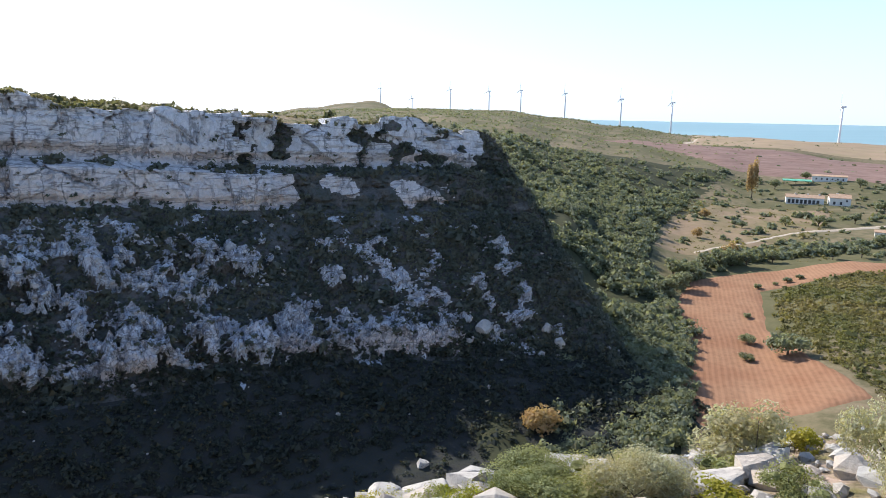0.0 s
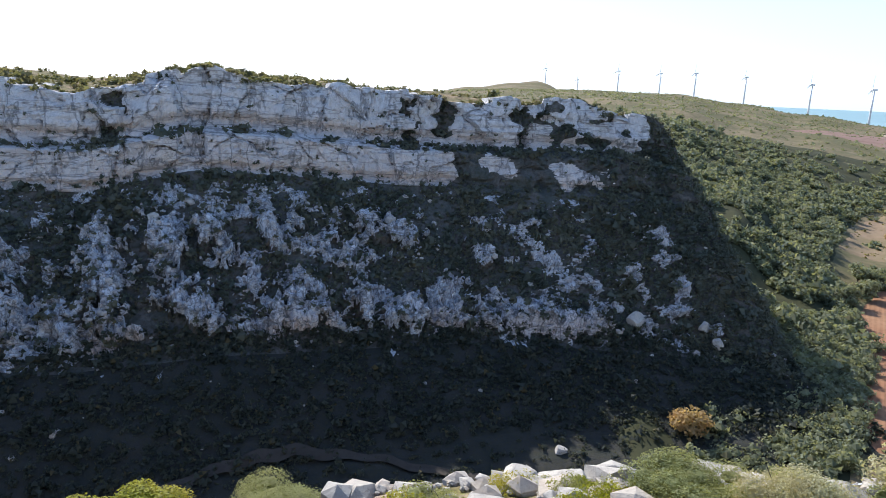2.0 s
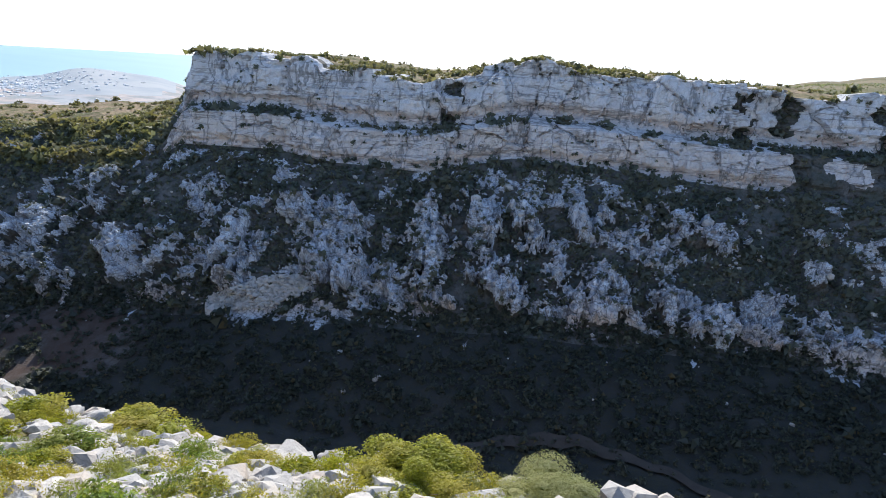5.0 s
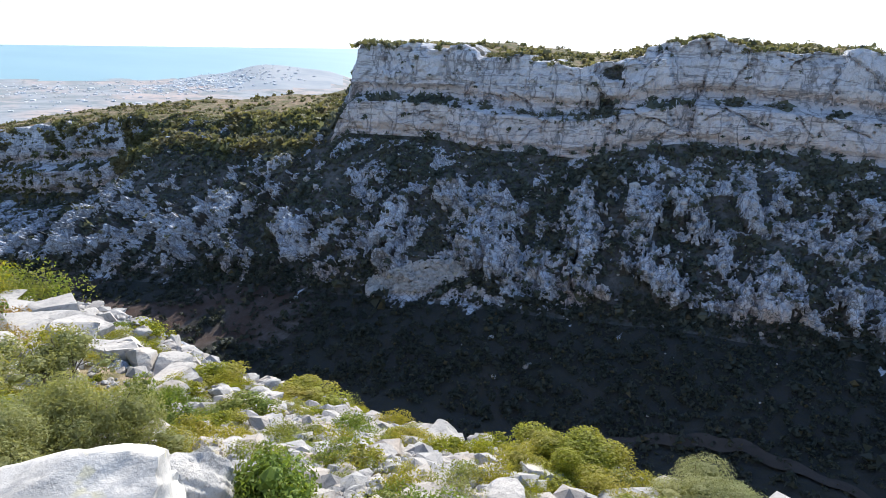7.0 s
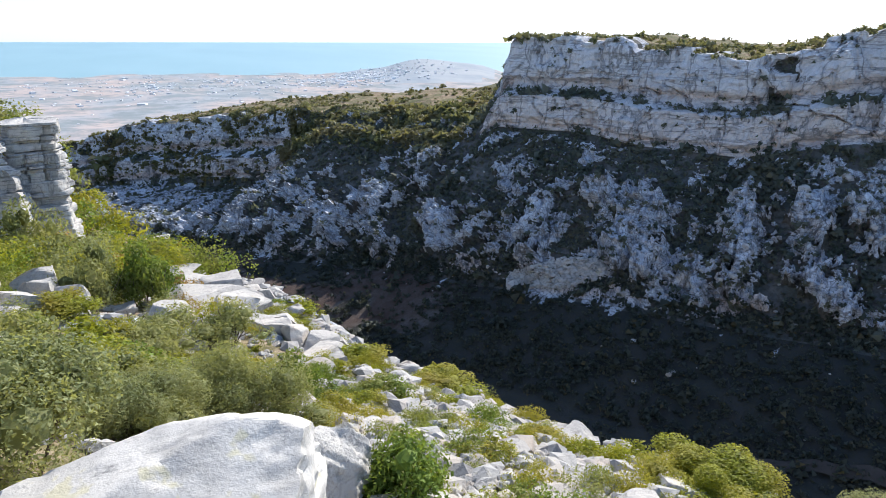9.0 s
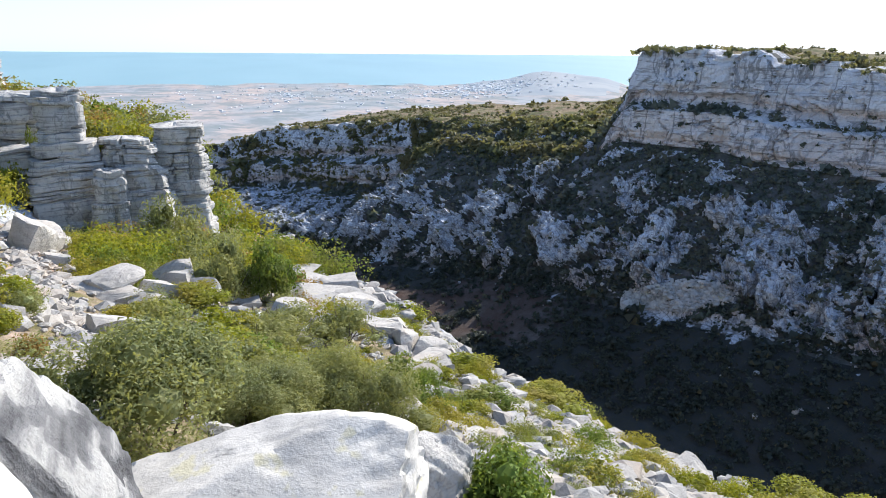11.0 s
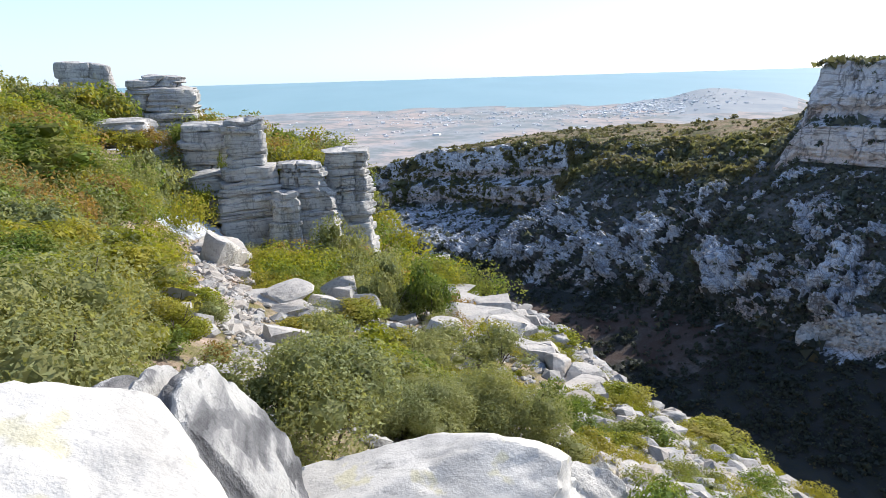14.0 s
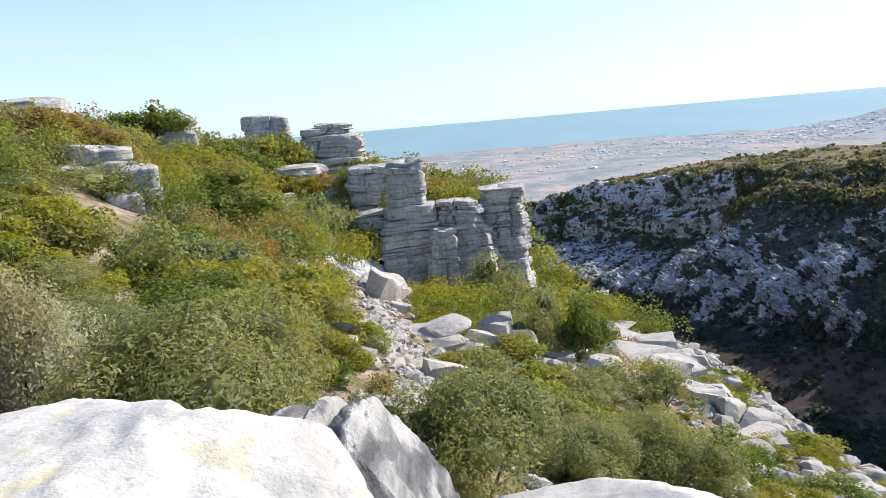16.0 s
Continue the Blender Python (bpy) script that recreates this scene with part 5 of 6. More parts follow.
past = smooth(uu, 86, 96) * (1 - 0.5 * smooth(uu, 150, 180))
dens = (np.interp(ss, [0.4, 1.0, 1.6, 1.95, 2.0, 2.01], [0.3, 0.7, 1.0, 1.5, 1.5, 0.0]) + past * np.interp(ss, [1.8, 2.0, 4.5, 6.0, 6.01], [0, 3.5, 3.5, 1.0, 0]) * (1 - 0.8 * rk)) * (0.25 + 1.5 * smooth(fbm(pts / 14, 3, 405), 0.4, 0.58))
pick = g.choice(len(pts), 7600, p=dens / dens.sum(), replace=False)
size = g.lognormal(-0.05, 0.42, 7600) * np.interp(ss[pick], [1, 1.8, 2.0], [1.0, 0.9, 1.15])
v, f = leaf_arrays(pts[pick] + np.array([0, 0, 0.3]), size[:, None] * np.array([1.15, 1.15, 0.85]), 24, size * 0.27, g, 0.4, 3, 0.6, 0.5, 0.5)
tagged(mesh_of("heath_scrub", v, f, M_HEATH_LEAF, False), "low olive-green scrub over the plateau above the cliffs", "scrub", kind="stuff")
# thicket on the floor, in the leaves darkened to stand for shade
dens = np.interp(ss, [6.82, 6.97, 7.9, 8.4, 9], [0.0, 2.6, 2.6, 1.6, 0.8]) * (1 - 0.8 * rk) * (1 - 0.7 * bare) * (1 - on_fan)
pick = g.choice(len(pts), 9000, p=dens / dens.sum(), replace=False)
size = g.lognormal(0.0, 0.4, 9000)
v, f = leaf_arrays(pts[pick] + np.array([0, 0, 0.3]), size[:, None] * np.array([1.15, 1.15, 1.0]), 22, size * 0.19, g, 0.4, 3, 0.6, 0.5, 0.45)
tagged(mesh_of("thicket", v, f, M_LEAF_SHADED, False), "scrub thicket along the gorge floor, shade put into its leaf colour", "scrub", kind="stuff")
# evergreens over the rounded end of the cliffs
dens = smooth(-uu, 74, 100) * np.interp(ss, [1.6, 2.0, 5.5, 7.0, 7.3], [0.4, 1.0, 1.0, 0.8, 0.0]) * (1 - 0.85 * rk) * (0.3 + 1.2 * smooth(fbm(pts / 8, 3, 407), 0.4, 0.6))
pick = g.choice(len(pts), 2100, p=dens / dens.sum(), replace=False)
size = g.lognormal(0.22, 0.35, 2100)
v, f = leaf_arrays(pts[pick] + np.array([0, 0, 0.5]), size[:, None] * np.array([1.1, 1.1, 1.0]), 44, size * 0.16, g, 0.4, 4, 0.6, 0.5, 0.5)
tagged(mesh_of("end_scrub", v, f, M_LEAF_HAZY, False), "evergreen scrub over the rounded end of the cliffs", "scrub", kind="stuff")
# broken blocks lying on it
dens = np.interp(ss, [5.6, 6.0, 6.5, 6.95, 7.1, 7.6, 8.2], [0.5, 1.0, 1.0, 0.8, 0.25, 0.12, 0.05]) * (ss > 5.5) * (0.5 + rk)
pick = g.choice(len(pts), 2600, p=dens / dens.sum(), replace=False)
scatter("fallen_blocks", "pale limestone blocks on the shaded slope", "stones", rock_shape(6, 1, 8, rough=0.03), pts[pick] + np.array([0, 0, 0.1]), g.lognormal(-1.25, 0.5, 2600), M_ROCK_FAR, g, 0.9)
# a fan of fine grey scree
pick = g.choice(np.flatnonzero(on_fan), 2600)
scatter("scree", "fan of fine pale grey scree on the shaded slope", "stones", rock_shape(9, 1, 8, rough=0.03), pts[pick] + np.stack([g.normal(0, 0.3, len(pick)), g.normal(0, 0.3, len(pick)), np.full(len(pick), 0.35)], 1), g.lognormal(-1.2, 0.4, len(pick)), M_ROCK_FAR, g, 0.8)


# ---- the valley and the hills beyond ----
def land_at(az, r):
    return np.array([-math.sin(radians(az)) * r, math.cos(radians(az)) * r, float(land_z(np.array([az]), np.array([r]))[0])])


def drape(name, label, category, outline, mat, lift, step_az, step_r):
    """A patch of ground within an outline of (bearing, distance), laid just over the land; its rim dips into the land."""
    o = np.array(outline, float)
    az, r = np.arange(o[:, 0].min() - 3 * step_az, o[:, 0].max() + 3 * step_az, step_az), np.arange(o[:, 1].min() - 3 * step_r, o[:, 1].max() + 3 * step_r, step_r)
    A, R = np.meshgrid(az, r, indexing="ij")
    mid = o[:, 1].mean() * math.pi / 180
    ca = A + (fbm(xyz(A * 2, R / 6, 0 * A), 3, 5) - 0.5) * 0.4
    inside, near = np.zeros(A.shape, bool), np.full(A.shape, 1e9)
    for (a0, r0), (a1, r1) in zip(o, np.roll(o, -1, 0)):
        cross = (r0 > R) != (r1 > R)
        inside ^= cross & (ca < (a1 - a0) * (R - r0) / (r1 - r0 + 1e-9) + a0)
        ex, ey, px_, py_ = (a1 - a0) * mid, r1 - r0, (ca - a0) * mid, R - r0
        t = np.clip((px_ * ex + py_ * ey) / (ex * ex + ey * ey + 1e-9), 0, 1)
        near = np.minimum(near, np.hypot(px_ - t * ex, py_ - t * ey))
    d = np.where(inside, near, -near)
    span = max(step_az * mid, step_r)
    Z = land_z(A, R) + np.clip(d / span * lift * 0.7, -1.6 * lift, lift)
    P = xyz(-np.sin(np.radians(A)) * R, np.cos(np.radians(A)) * R, Z).reshape(-1, 3)
    keep = d[:-1, :-1] > -2.2 * span
    f = grid_faces(len(az), len(r))[:, ::-1][keep.ravel()]
    ids, f2 = np.unique(f, return_inverse=True)
    ob = mesh_of(name, P[ids], f2.reshape(f.shape), mat, True)
    return tagged(ob, label, category, kind="structure")


def earth(name, a, b, grain, furrow=0.0, turn=0.0, width=1.6):
    k = Nodes(name, 0.95, 0.1)
    n1, n2 = k.noise(0.05, 5, 0.65), k.noise(grain, 5, 0.7)
    c = k.mix(k.ramp(n1, [(0.38, 0.0), (0.62, 1.0)]), a, b)
    c = k.mix(k.ramp(n2, [(0.35, 0.35), (0.55, 0.0)]), c, tuple(q * 0.55 for q in a))
    if furrow:
        mp = k.n("ShaderNodeMapping")
        k.put(mp.inputs["Vector"], k.where)
        mp.inputs["Rotation"].default_value = (0, 0, radians(turn))
        w = k.n("ShaderNodeTexWave")
        k.put(w.inputs["Vector"], mp.outputs[0])
        w.inputs["Scale"].default_value, w.inputs["Distortion"].default_value = 0.31 / width, 5.0
        w.inputs["Detail"].default_value, w.inputs["Detail Scale"].default_value = 3, 0.12
        c = k.mix(k.ramp(w.outputs["Fac"], [(0.3, 0.0), (0.8, furrow)]), c, tuple(min(1, q * 1.7) for q in b))
        k.bump(w.outputs["Fac"], 0.02)
    return k.done(c)


M_RED = earth("red_earth", (0.25, 0.128, 0.075), (0.31, 0.18, 0.11), 0.6, 0.14, 18, 1.2)
M_PURPLE = earth("far_ploughed_earth", (0.20, 0.130, 0.112), (0.25, 0.17, 0.145), 0.08, 0.12, 70, 9)
M_TAN = earth("dry_grass", (0.27, 0.20, 0.135), (0.19, 0.165, 0.085), 0.15)
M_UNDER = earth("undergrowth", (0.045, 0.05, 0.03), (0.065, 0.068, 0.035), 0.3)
M_MOUND = leaves("leaves_mound", (0.07, 0.08, 0.04), (0.22, 0.23, 0.11), (0.27, 0.22, 0.11), 0.06)
M_DRYFAR = earth("far_dry_grass", (0.36, 0.27, 0.19), (0.30, 0.24, 0.15), 0.1)
M_PATH = earth("pale_track", (0.48, 0.40, 0.31), (0.55, 0.47, 0.38), 0.5)
drape("field_red", "ploughed red-brown field with curved furrows", "field", [(-19.6, 197), (-20.6, 225), (-24.3, 240), (-31.4, 265), (-38, 270), (-38, 256), (-31, 240), (-25.8, 219), (-26.5, 183), (-30, 160), (-34.2, 142), (-30.5, 131), (-22.4, 121), (-20.2, 132), (-20.6, 167)], M_RED, 0.25, 0.14, 0.8)
drape("field_far", "bare purple-brown ploughed field", "field", [(-12.6, 760), (-20, 800), (-33, 760), (-48, 760), (-48, 520), (-33, 520), (-23, 545), (-19, 640)], M_PURPLE, 0.9, 0.35, 6)
drape("field_dry", "tan dry grassland below the ridge", "field", [(-19.5, 830), (-48, 790), (-48, 1010), (-30, 1020), (-20, 1090)], M_DRYFAR, 0.9, 0.35, 8)
drape("field_fallow", "tan fallow plot beside the track", "field", [(-17.6, 262), (-21.3, 262), (-24.5, 288), (-29, 322), (-30, 400), (-22, 395), (-18.8, 330)], M_TAN, 0.3, 0.2, 2)
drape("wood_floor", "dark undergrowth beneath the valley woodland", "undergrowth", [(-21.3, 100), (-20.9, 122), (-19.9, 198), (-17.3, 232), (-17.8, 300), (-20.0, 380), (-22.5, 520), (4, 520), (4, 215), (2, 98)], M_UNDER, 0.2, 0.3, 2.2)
drape("track_valley", "pale dirt track through the valley", "track", [(-20.5, 262), (-24.8, 297), (-28.9, 332), (-34, 362), (-42, 380), (-42, 386), (-34, 368), (-28.9, 338), (-24.8, 303), (-20.5, 268)], M_PATH, 0.5, 0.12, 1.0)
drape("track_ridge", "pale dirt track climbing the ridge", "track", [(-18.8, 850), (-19.6, 900), (-20.6, 1060), (-21.2, 1060), (-20.2, 890), (-19.4, 840)], M_PATH, 1.3, 0.1, 6)

M_WOOD = leaves("leaves_valley", (0.06, 0.075, 0.052), (0.30, 0.34, 0.255), (0.24, 0.265, 0.17), 0.12)
M_AUTUMN = leaves("leaves_autumn", (0.30, 0.22, 0.11), (0.52, 0.41, 0.25), (0.42, 0.29, 0.16), 0.2)
g = np.random.default_rng(90)


def spread(n, az0, az1, r0, r1):
    return g.uniform(az0, az1, n), np.sqrt(g.uniform(r0 * r0, r1 * r1, n))


def stuff_clumps(name, label, category, az, r, radius, count, leaf, mat, tall=0.85, lift=0.35, lobes=5, core=0.74):
    z = land_z(az, r)
    c = xyz(-np.sin(np.radians(az)) * r, np.cos(np.radians(az)) * r, z + radius * lift)
    v, f = leaf_arrays(c, radius[:, None] * np.array([1.1, 1.1, tall]), count, radius * leaf, g, 0.4, lobes, 0.6, 0.55, core)
    return tagged(mesh_of(name, v, f, mat, False), label, category, kind="stuff")


az, r = spread(9000, -23, 4, 100, 520)
r = 100 + (r - 100) * g.uniform(0.25, 1.0, len(r))
edge = np.interp(r, [100, 120, 200, 230, 300, 380, 520], [-21.5, -21.0, -19.7, -17.0, -17.6, -19.8, -22.0])
nose = np.interp(r, [100, 130, 165, 200, 260, 520], [-9.5, -9.5, -7, -4, 0, 4])
ok = (az > edge) & (az < nose) & (fbm(xyz(-np.sin(np.radians(az)) * r / 14, np.cos(np.radians(az)) * r / 14, 0 * r), 3, 8) > 0.34)
az, r = az[ok][:2600], r[ok][:2600]
stuff_clumps("woodland", "dense evergreen woodland along the valley stream", "woodland", az, r, g.lognormal(0.72, 0.32, len(az)) * np.interp(r, [100, 200, 500], [0.85, 1.1, 1.35]), 84, 0.135, M_WOOD, 0.95, 0.5, 6, 0.55)
az, r = spread(520, -21.2, -10.5, 104, 175)
ok = az < np.interp(r, [104, 120, 140, 175], [-10.8, -12.5, -14.5, -14.5])
stuff_clumps("streamside_wood", "round grey-green oaks and olives along the stream", "woodland", az[ok], r[ok], g.lognormal(0.62, 0.3, ok.sum()), 230, 0.088, M_WOOD, 0.95, 0.5, 8, 0.5)
az, r = spread(5200, -24, 14, 380, 1500)
stuff_clumps("ridge_scrub", "low dark scrub on the far ridge", "scrub", az, r, g.lognormal(0.55, 0.3, len(az)), 11, 0.38, M_WOOD, 0.7, 0.2, 3, 0)
az, r = spread(7600, -46, -25.0, 140, 262)
ok = az < np.interp(r, [140, 160, 183, 219, 240, 262], [-35.5, -31, -27.5, -26.6, -31.5, -36])
stuff_clumps("meadow_scrub", "low green scrub on the mound by the field", "scrub", az[ok], r[ok], g.lognormal(-0.05, 0.4, ok.sum()), 20, 0.24, M_MOUND, 0.55, 0.15, 4, 0)
along = g.uniform(0, 1, 260)
hz = np.interp(along, [0, 0.12, 0.3, 0.5, 0.7, 0.85, 1], [-20.0, -21.5, -25.0, -29, -33, -38, -44]) + g.normal(0, 0.25, 260)
hr = np.interp(along, [0, 0.12, 0.3, 0.5, 0.7, 0.85, 1], [222, 246, 264, 284, 305, 320, 335]) + g.normal(0, 4.5, 260)
stuff_clumps("hedge", "thick grey-green hedge of olive and mastic along the field", "hedge", hz, hr, g.lognormal(0.9, 0.38, 260), 70, 0.15, M_WOOD, 0.9, 0.4)
az, r = spread(700, -30, -18, 262, 400)
stuff_clumps("fallow_weeds", "low dry weeds and bushes on the fallow plot", "scrub", az, r, g.lognormal(-0.35, 0.5, len(az)), 20, 0.26, M_MOUND, 0.6, 0.2, 4, 0)
az, r = spread(520, -46, -19.5, 275, 520)
stuff_clumps("hedge_scrub", "mixed shrubs and hedges round the farm plots", "scrub", az, r, g.lognormal(0.45, 0.4, len(az)), 40, 0.22, M_WOOD, 0.8, 0.3)
az, r = spread(260, -46, -20, 540, 1000)
stuff_clumps("field_shrubs", "scattered dark shrubs on the far fields", "scrub", az, r, g.lognormal(0.3, 0.4, len(az)), 20, 0.3, M_WOOD, 0.8, 0.3)


def tree_master(name, seed, mat, label, wide, tall, count, leaf, trunk_r, low=0.25):
    """A tree one unit in scale: tapered trunk with limbs, and a lobed crown."""
    q = np.random.default_rng(seed)
    root = new(name)
    vs, fs = [], []
    def limb(p0, p1, r0, r1):
        d = (p1 - p0) / np.linalg.norm(p1 - p0)
        a = np.cross(d, [0.31, 0.83, 0.47]); a /= np.linalg.norm(a)
        b = np.cross(d, a)
        k0 = len(vs) * 12
        ring = [math.cos(t) * a + math.sin(t) * b for t in np.arange(6) * math.pi / 3]
        vs.append(np.array([p0 + r0 * w for w in ring] + [p1 + r1 * w for w in ring]))
        fs.extend([[k0 + i, k0 + (i + 1) % 6, k0 + 6 + (i + 1) % 6, k0 + 6 + i] for i in range(6)])
    fork = np.array([0.05, 0.02, tall * (low + 0.12)])
    limb(np.array([0, 0, -0.4]), fork, trunk_r, trunk_r * 0.7)
    for _ in range(6):
        t = q.uniform(0, 6.28)
        limb(fork, fork + np.array([math.cos(t) * wide * 0.3, math.sin(t) * wide * 0.3, tall * q.uniform(0.2, 0.4)]), trunk_r * 0.6, trunk_r * 0.15)
    part("trunk", np.concatenate(vs), np.array(fs), M_BARK, root)
    v, f = leaf_arrays([[0, 0, tall * (0.5 + low / 2)]], [[wide * 0.62, wide * 0.62, tall * (1 - low) * 0.62]], count, leaf, q, 0.4, 12, 0.6, 0.45)
    part("crown", v, f, mat, root, "", False)
    return tagged(root, label, "tree")


def grove(master, rows, group):
    for az, r, s in rows:
        ob = copy_thing(master, pose(*land_at(az, r), 0, 0, (az * 77 + r * 13) % 360))
        ob.scale = (s, s, s)
        ob["group"] = group
    for o in (*master.children, master):
        bpy.data.objects.remove(o)


grove(tree_master("tree", 1, M_WOOD, "round dark evergreen tree standing in the red field", 6.0, 5.2, 900, 0.28, 0.25, 0.08),
      [(-28.2, 163, 1.25), (-25.4, 170, 0.62), (-25.3, 158, 0.5), (-25.1, 192, 0.38), (-25.6, 222, 0.42), (-27.6, 232, 0.45), (-28.4, 236, 0.4), (-26.8, 228, 0.3)], "trees in the red field")
grove(tree_master("tree", 2, M_WOOD, "broad grey-green tree in the hedge by the field", 7.0, 6.5, 900, 0.32, 0.3, 0.1),
      [(-20.0, 214, 1.0), (-20.6, 226, 1.05), (-21.6, 240, 1.0), (-22.6, 247, 1.1), (-23.6, 250, 1.0), (-24.6, 252, 0.9), (-19.2, 226, 1.1), (-26.4, 262, 0.75), (-30.4, 268, 0.7), (-32.2, 275, 0.8), (-18.8, 205, 0.9), (-33.4, 300, 0.9), (-27.0, 345, 0.8), (-29.2, 352, 0.9), (-31.5, 365, 0.9), (-33.2, 400, 1.1), (-24.0, 330, 0.6), (-28.0, 520, 1.0), (-31.5, 490, 1.0), (-26.0, 480, 1.1)], "trees in the farm hedges")
grove(tree_master("tree", 3, M_AUTUMN, "yellow-brown autumn tree at the edge of the wood", 5.0, 5.5, 900, 0.25, 0.22, 0.1),
      [(-9.4, 112, 1.2), (-8.4, 113, 0.9), (-22.9, 262, 0.9), (-19.6, 232, 0.7), (-23.5, 268, 1.0), (-20.8, 300, 0.9), (-21.2, 345, 1.0)], "autumn trees")
grove(tree_master("poplar", 4, M_AUTUMN, "tall slim poplar with tan autumn leaves", 5.2, 20.0, 2600, 0.34, 0.3, 0.02), [(-24.45, 440, 1.3)], "autumn trees")

# ---- farmhouses ----
k = Nodes("white_wall", 0.9, 0.2)
M_WHITE = k.done(k.ramp(k.noise(0.8, 4, 0.6), [(0.3, (0.70, 0.68, 0.65)), (0.7, (0.82, 0.81, 0.78))]))
k = Nodes("clay_tiles", 0.9, 0.2)
M_TILE = k.done(k.ramp(k.noise(1.2, 4, 0.6), [(0.3, (0.42, 0.27, 0.18)), (0.7, (0.58, 0.42, 0.30))]))
k = Nodes("dark_opening", 0.4, 0.5)
M_DARK = k.done((0.04, 0.04, 0.045))
k = Nodes("green_netting", 0.8, 0.2)
M_NET = k.done(k.ramp(k.noise(0.5, 3, 0.5), [(0.3, (0.10, 0.38, 0.26)), (0.7, (0.18, 0.50, 0.36))]))


def box(x0, x1, y0, y1, z0, z1):
    v = np.array([[x, y, z] for z in (z0, z1) for y in (y0, y1) for x in (x0, x1)], float)
    return v, np.array([[0, 2, 3, 1], [4, 5, 7, 6], [0, 1, 5, 4], [2, 6, 7, 3], [0, 4, 6, 2], [1, 3, 7, 5]])


def gable(x0, x1, y0, y1, z0, h, over=0.4):
    m = (y0 + y1) / 2
    v = np.array([[x0 - over, y0 - over, z0], [x1 + over, y0 - over, z0], [x1 + over, m, z0 + h], [x0 - over, m, z0 + h], [x0 - over, y1 + over, z0], [x1 + over, y1 + over, z0]], float)
    v = np.concatenate([v, v - np.array([0, 0, 0.25])])
    return v, np.array([[0, 1, 2, 3], [3, 2, 5, 4], [7, 6, 9, 8], [8, 9, 10, 11], [0, 6, 7, 1], [4, 5, 11, 10], [0, 3, 9, 6], [3, 4, 10, 9], [1, 7, 8, 2], [2, 8, 11, 5]])


def house(label, az, r, turn, wings, openings, chimneys=()):
    """A farmhouse of gabled wings (x0, x1, y0, y1, eaves, roof height), with openings (x, z, width, height, y)."""
    root = new("farmhouse")
    for w in wings:
        part("wall", *box(*w[:4], -1.5, w[4]), M_WHITE, root, "", False)
        part("roof", *gable(*w[:4], w[4], w[5]), M_TILE, root, "weathered clay tile roof", False)
    for x, z, w, h, y in openings:
        part("window", *box(x - w / 2, x + w / 2, y - 0.06, y + 0.3, z, z + h), M_DARK, root, "", False)
    for x, y, z in chimneys:
        part("chimney", *box(x - 0.5, x + 0.5, y - 0.5, y + 0.5, z, z + 2.0), M_WHITE, root, "", False)
    root.matrix_world = pose(*land_at(az, r), 0, 0, turn)
    root.scale = (0.78, 0.78, 0.78)
    return tagged(root, label, "house")


house("long white farmhouse with tiled roofs and an arcade", -28.9, 425, -22, [(-20, 4, -4, 4, 4.4, 2.0), (7, 20, -6, 4, 5.6, 2.4)],
      [(-18 + 2.6 * i, 0.2, 1.7, 2.7, -4) for i in range(8)] + [(10, 1, 1.4, 2, -6), (14, 1, 1.4, 2, -6), (17.5, 3.2, 1.2, 1.2, -6)], [(-14, 0, 5), (-6, 0.5, 5), (1, 0, 5), (12, 0, 6.6)])
house("low white farm building with a pale roof", -29.6, 520, -25, [(-14, 12, -4, 4, 4.0, 1.2)], [(-11 + 4 * i, 1, 1.2, 1.4, -4) for i in range(6)])
net = new("shade_house")
part("cover", *gable(-8, 8, -3.5, 3.5, 3.0, 0.8), M_NET, net, "", False)
for x in (-7.5, 0, 7.5):
    for y in (-3.2, 3.2):
        part("post", *box(x - 0.1, x + 0.1, y - 0.1, y + 0.1, -0.8, 2.9), M_BARK, net, "", False)
net.matrix_world = pose(*land_at(-27.4, 500), 0, 0, -20)
tagged(net, "low shed roofed with green netting", "shed")
house("small white farm hut half hidden by trees", -33.2, 330, -30, [(-3, 3, -2.5, 2.5, 3.0, 1.0)], [(0, 0.8, 1.0, 1.2, -2.5)])

# ---- wind turbines on the ridge ----
k = Nodes("turbine_white", 0.5, 0.4)
M_TURB = k.done(k.ramp(k.noise(0.05, 2, 0.5), [(0.3, (0.84, 0.85, 0.86)), (0.7, (0.90, 0.90, 0.90))]))


def ring_solid(profile, n=20):
    """A turned solid from (radius, height) pairs."""
    t = np.arange(n) / n * 2 * math.pi
    v = np.array([[rr * math.cos(a), rr * math.sin(a), z] for rr, z in profile for a in t])
    a = np.arange(len(profile) * n).reshape(-1, n)
    an = np.roll(a, -1, 1)
    return v, np.stack([a[:-1], an[:-1], an[1:], a[1:]], -1).reshape(-1, 4)


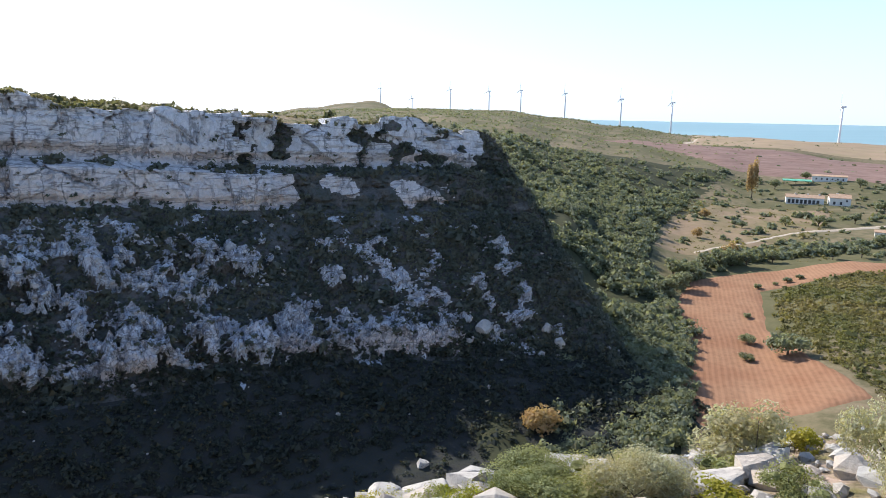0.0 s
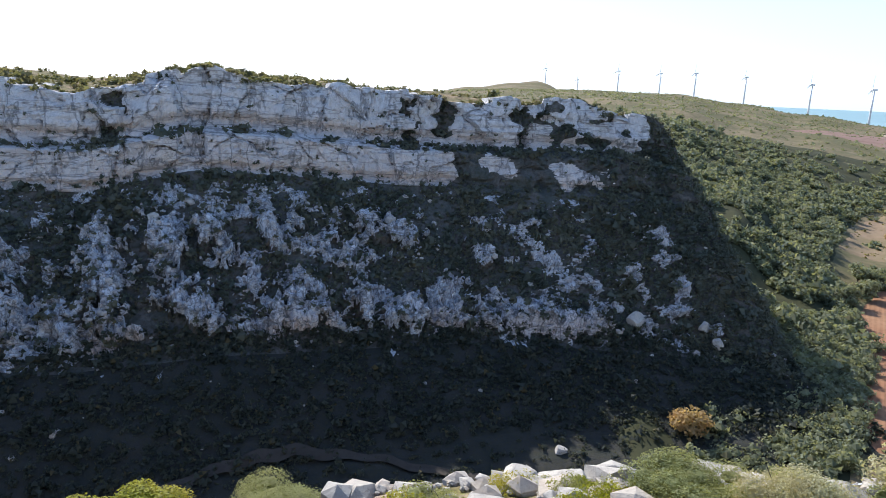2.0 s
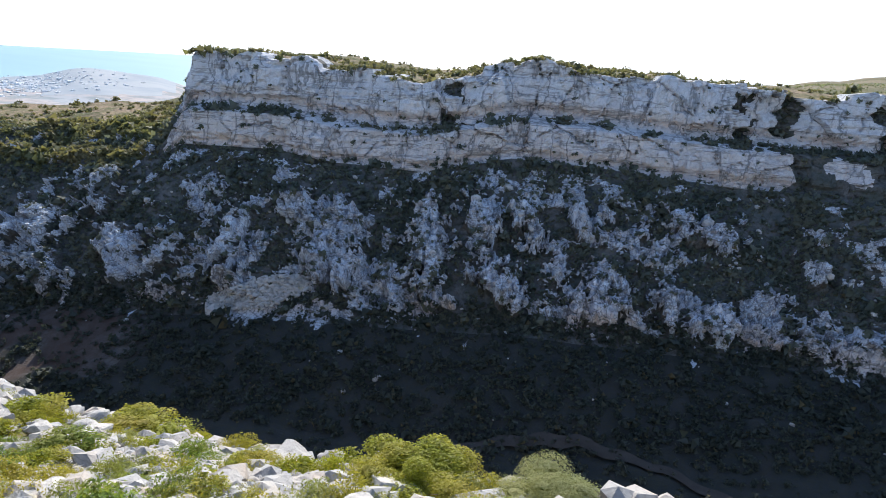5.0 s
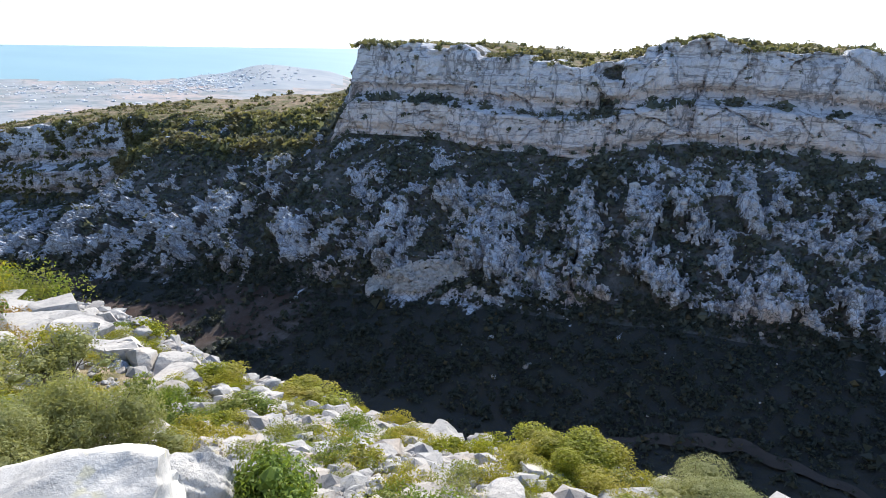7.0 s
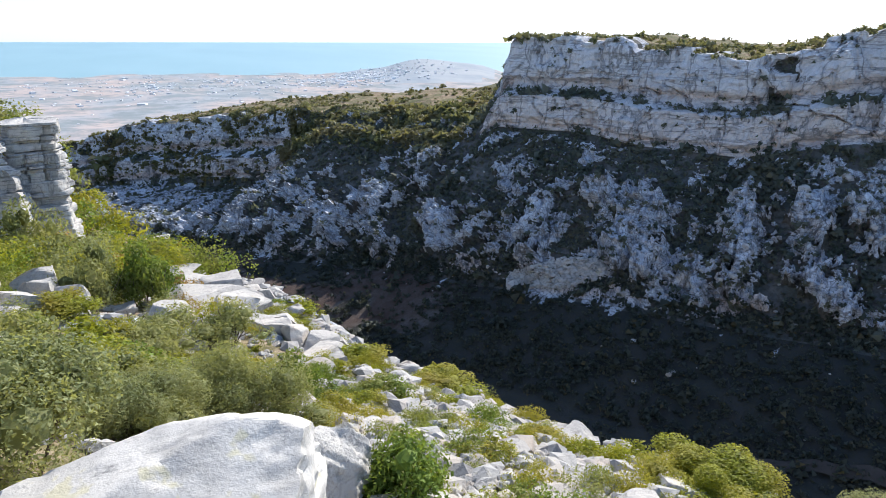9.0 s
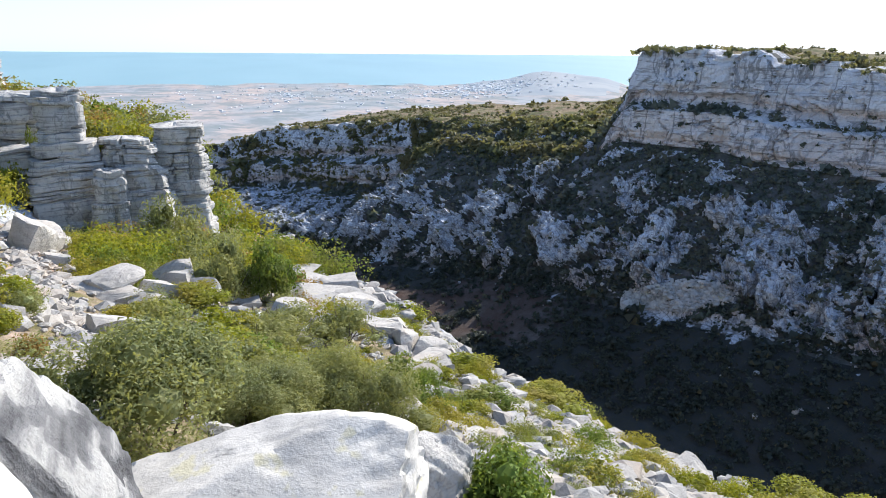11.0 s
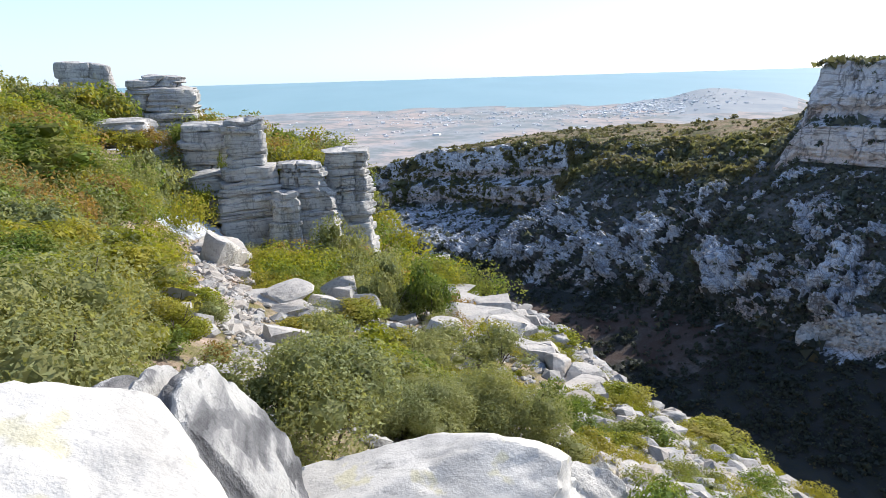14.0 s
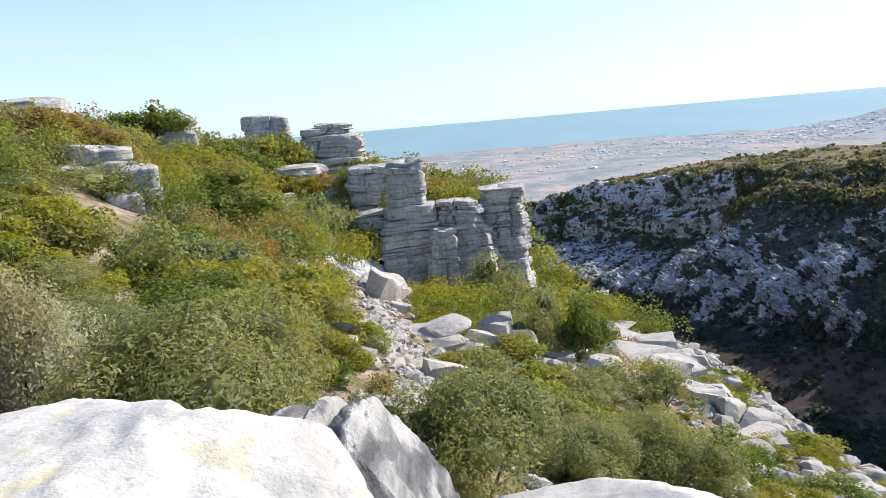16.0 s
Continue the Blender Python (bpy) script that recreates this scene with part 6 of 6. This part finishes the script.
def turbine():
    root = new("wind_turbine")
    part("tower", *ring_solid([(1.5, -6), (1.45, 4), (1.2, 22), (0.9, 43.5), (0.0, 43.6)]), M_TURB, root)
    v, f = box(-3.6, 1.6, -1.1, 1.1, 43.2, 45.6)
    part("nacelle", v, f, M_TURB, root, "", False)
    v, f = ring_solid([(1.1, 0), (1.0, 0.9), (0.5, 1.8), (0.0, 2.0)], 12)
    hub = part("rotor", v[:, [2, 1, 0]] + np.array([1.6, 0, 44.4]), f, M_TURB, root)
    for j in range(3):
        a = radians(12 + 120 * j)
        rad = np.array([1.0, 4.0, 12.0, 20.5])
        ch, th = np.array([0.5, 1.0, 0.7, 0.15]), np.array([0.35, 0.22, 0.12, 0.04])
        sec = []
        for q, c_, t_ in zip(rad, ch, th):
            for dy, dx in ((-c_, 0), (0, t_), (c_, 0), (0, -t_)):
                sec.append([2.6 + dx, dy * math.cos(a) - q * math.sin(a), 44.4 + dy * math.sin(a) + q * math.cos(a)])
        ia = np.arange(16).reshape(4, 4)
        ian = np.roll(ia, -1, 1)
        bl = part("blade", np.array(sec), np.stack([ia[:-1], ian[:-1], ian[1:], ia[1:]], -1).reshape(-1, 4), M_TURB, root)
        bl.parent = hub
    return tagged(root, "white three-bladed wind turbine on the ridge", "wind turbine", "wind turbines on the ridge")


tm = turbine()
for az, r, yaw in [(-29.8, 990, 150), (-18.1, 1080, 150), (-14.2, 1190, 152), (-9.75, 1290, 155), (-6.15, 1400, 155), (-3.55, 1480, 150), (-0.35, 1600, 150), (2.8, 1830, 150), (5.4, 2150, 150)]:
    copy_thing(tm, pose(*land_at(az, r), 0, 0, yaw))
for o in (*tm.children_recursive, tm):
    bpy.data.objects.remove(o)

# ---- pale boulders on the valley floor ----
for az, r, z_up, s in [(-3.75, 138, 0.8, 2.3), (-9.3, 142, 0.5, 1.6), (-10.4, 140, 0.5, 1.5), (1.5, 100, 0.3, 1.2)]:
    ob = rock_data("boulder", 200 + int(r), M_ROCK_FAR, (s, s * 0.9, s * 0.9), subdiv=4, cuts=12, rough=0.04)
    p = land_at(az, r)
    near = WALL_P.reshape(-1, 3)
    p[2] = max(p[2], near[np.argmin(np.hypot(near[:, 0] - p[0], near[:, 1] - p[1])), 2])
    ob.matrix_world = pose(p[0], p[1], p[2] + z_up, 10, 5, az * 30)
    tagged(ob, "pale limestone boulder on the shaded valley floor", "rock", "boulders in the valley")

# ---- the coastal towns ----
az = np.concatenate([g.normal(72, 3.0, 620), g.normal(86, 7.0, 380)])
r = np.concatenate([g.normal(1340, 100, 620), g.normal(1250, 210, 380)])
keep = (az > 62.5) & (r < 1640)
az, r = az[keep], r[keep]
k = Nodes("far_white_wall", 0.9, 0.2)
M_HOUSE_FAR = k.done(k.ramp(k.noise(0.1, 3, 0.6), [(0.3, (0.74, 0.75, 0.76)), (0.7, (0.82, 0.82, 0.82))]))
cube = box(-1, 1, -1, 1, -0.6, 1)
scatter("coastal_houses", "white houses of the coastal towns", "houses", cube, xyz(-np.sin(np.radians(az)) * r, np.cos(np.radians(az)) * r, land_z(az, r) + 0.5), g.lognormal(0.5, 0.35, len(az)), M_HOUSE_FAR, g, 0.35)
# ---- the track on the gorge floor ----
wu, wv = WALL_P[..., 0] * UA[0] + WALL_P[..., 1] * UA[1], WALL_P[..., 0] * VA[0] + WALL_P[..., 1] * VA[1]


def floor_z(u, v):
    c = int(np.argmin(np.abs(wu[:, -10] - u)))
    return float(np.interp(v, wv[c, ::-1][:70], WALL_P[c, ::-1, 2][:70]))


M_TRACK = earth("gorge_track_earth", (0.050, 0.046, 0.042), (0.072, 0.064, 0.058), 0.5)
line = [(-42, 79), (-30, 86), (-22, 91), (-10, 95.5), (0, 94), (10, 90), (22, 85), (40, 80)]
us = np.linspace(-42, 40, 120)
vc = np.interp(us, [a for a, _ in line], [b for _, b in line])
tr = []
for u, v0 in zip(us, vc):
    for d in (-1.1, -0.4, 0.4, 1.1):
        v1 = v0 + d + 0.3 * math.sin(u)
        q = UA * u + VA * v1
        tr.append([q[0], q[1], max(floor_z(u, v1 + e) for e in (-0.9, 0.0, 0.9)) + 0.35])
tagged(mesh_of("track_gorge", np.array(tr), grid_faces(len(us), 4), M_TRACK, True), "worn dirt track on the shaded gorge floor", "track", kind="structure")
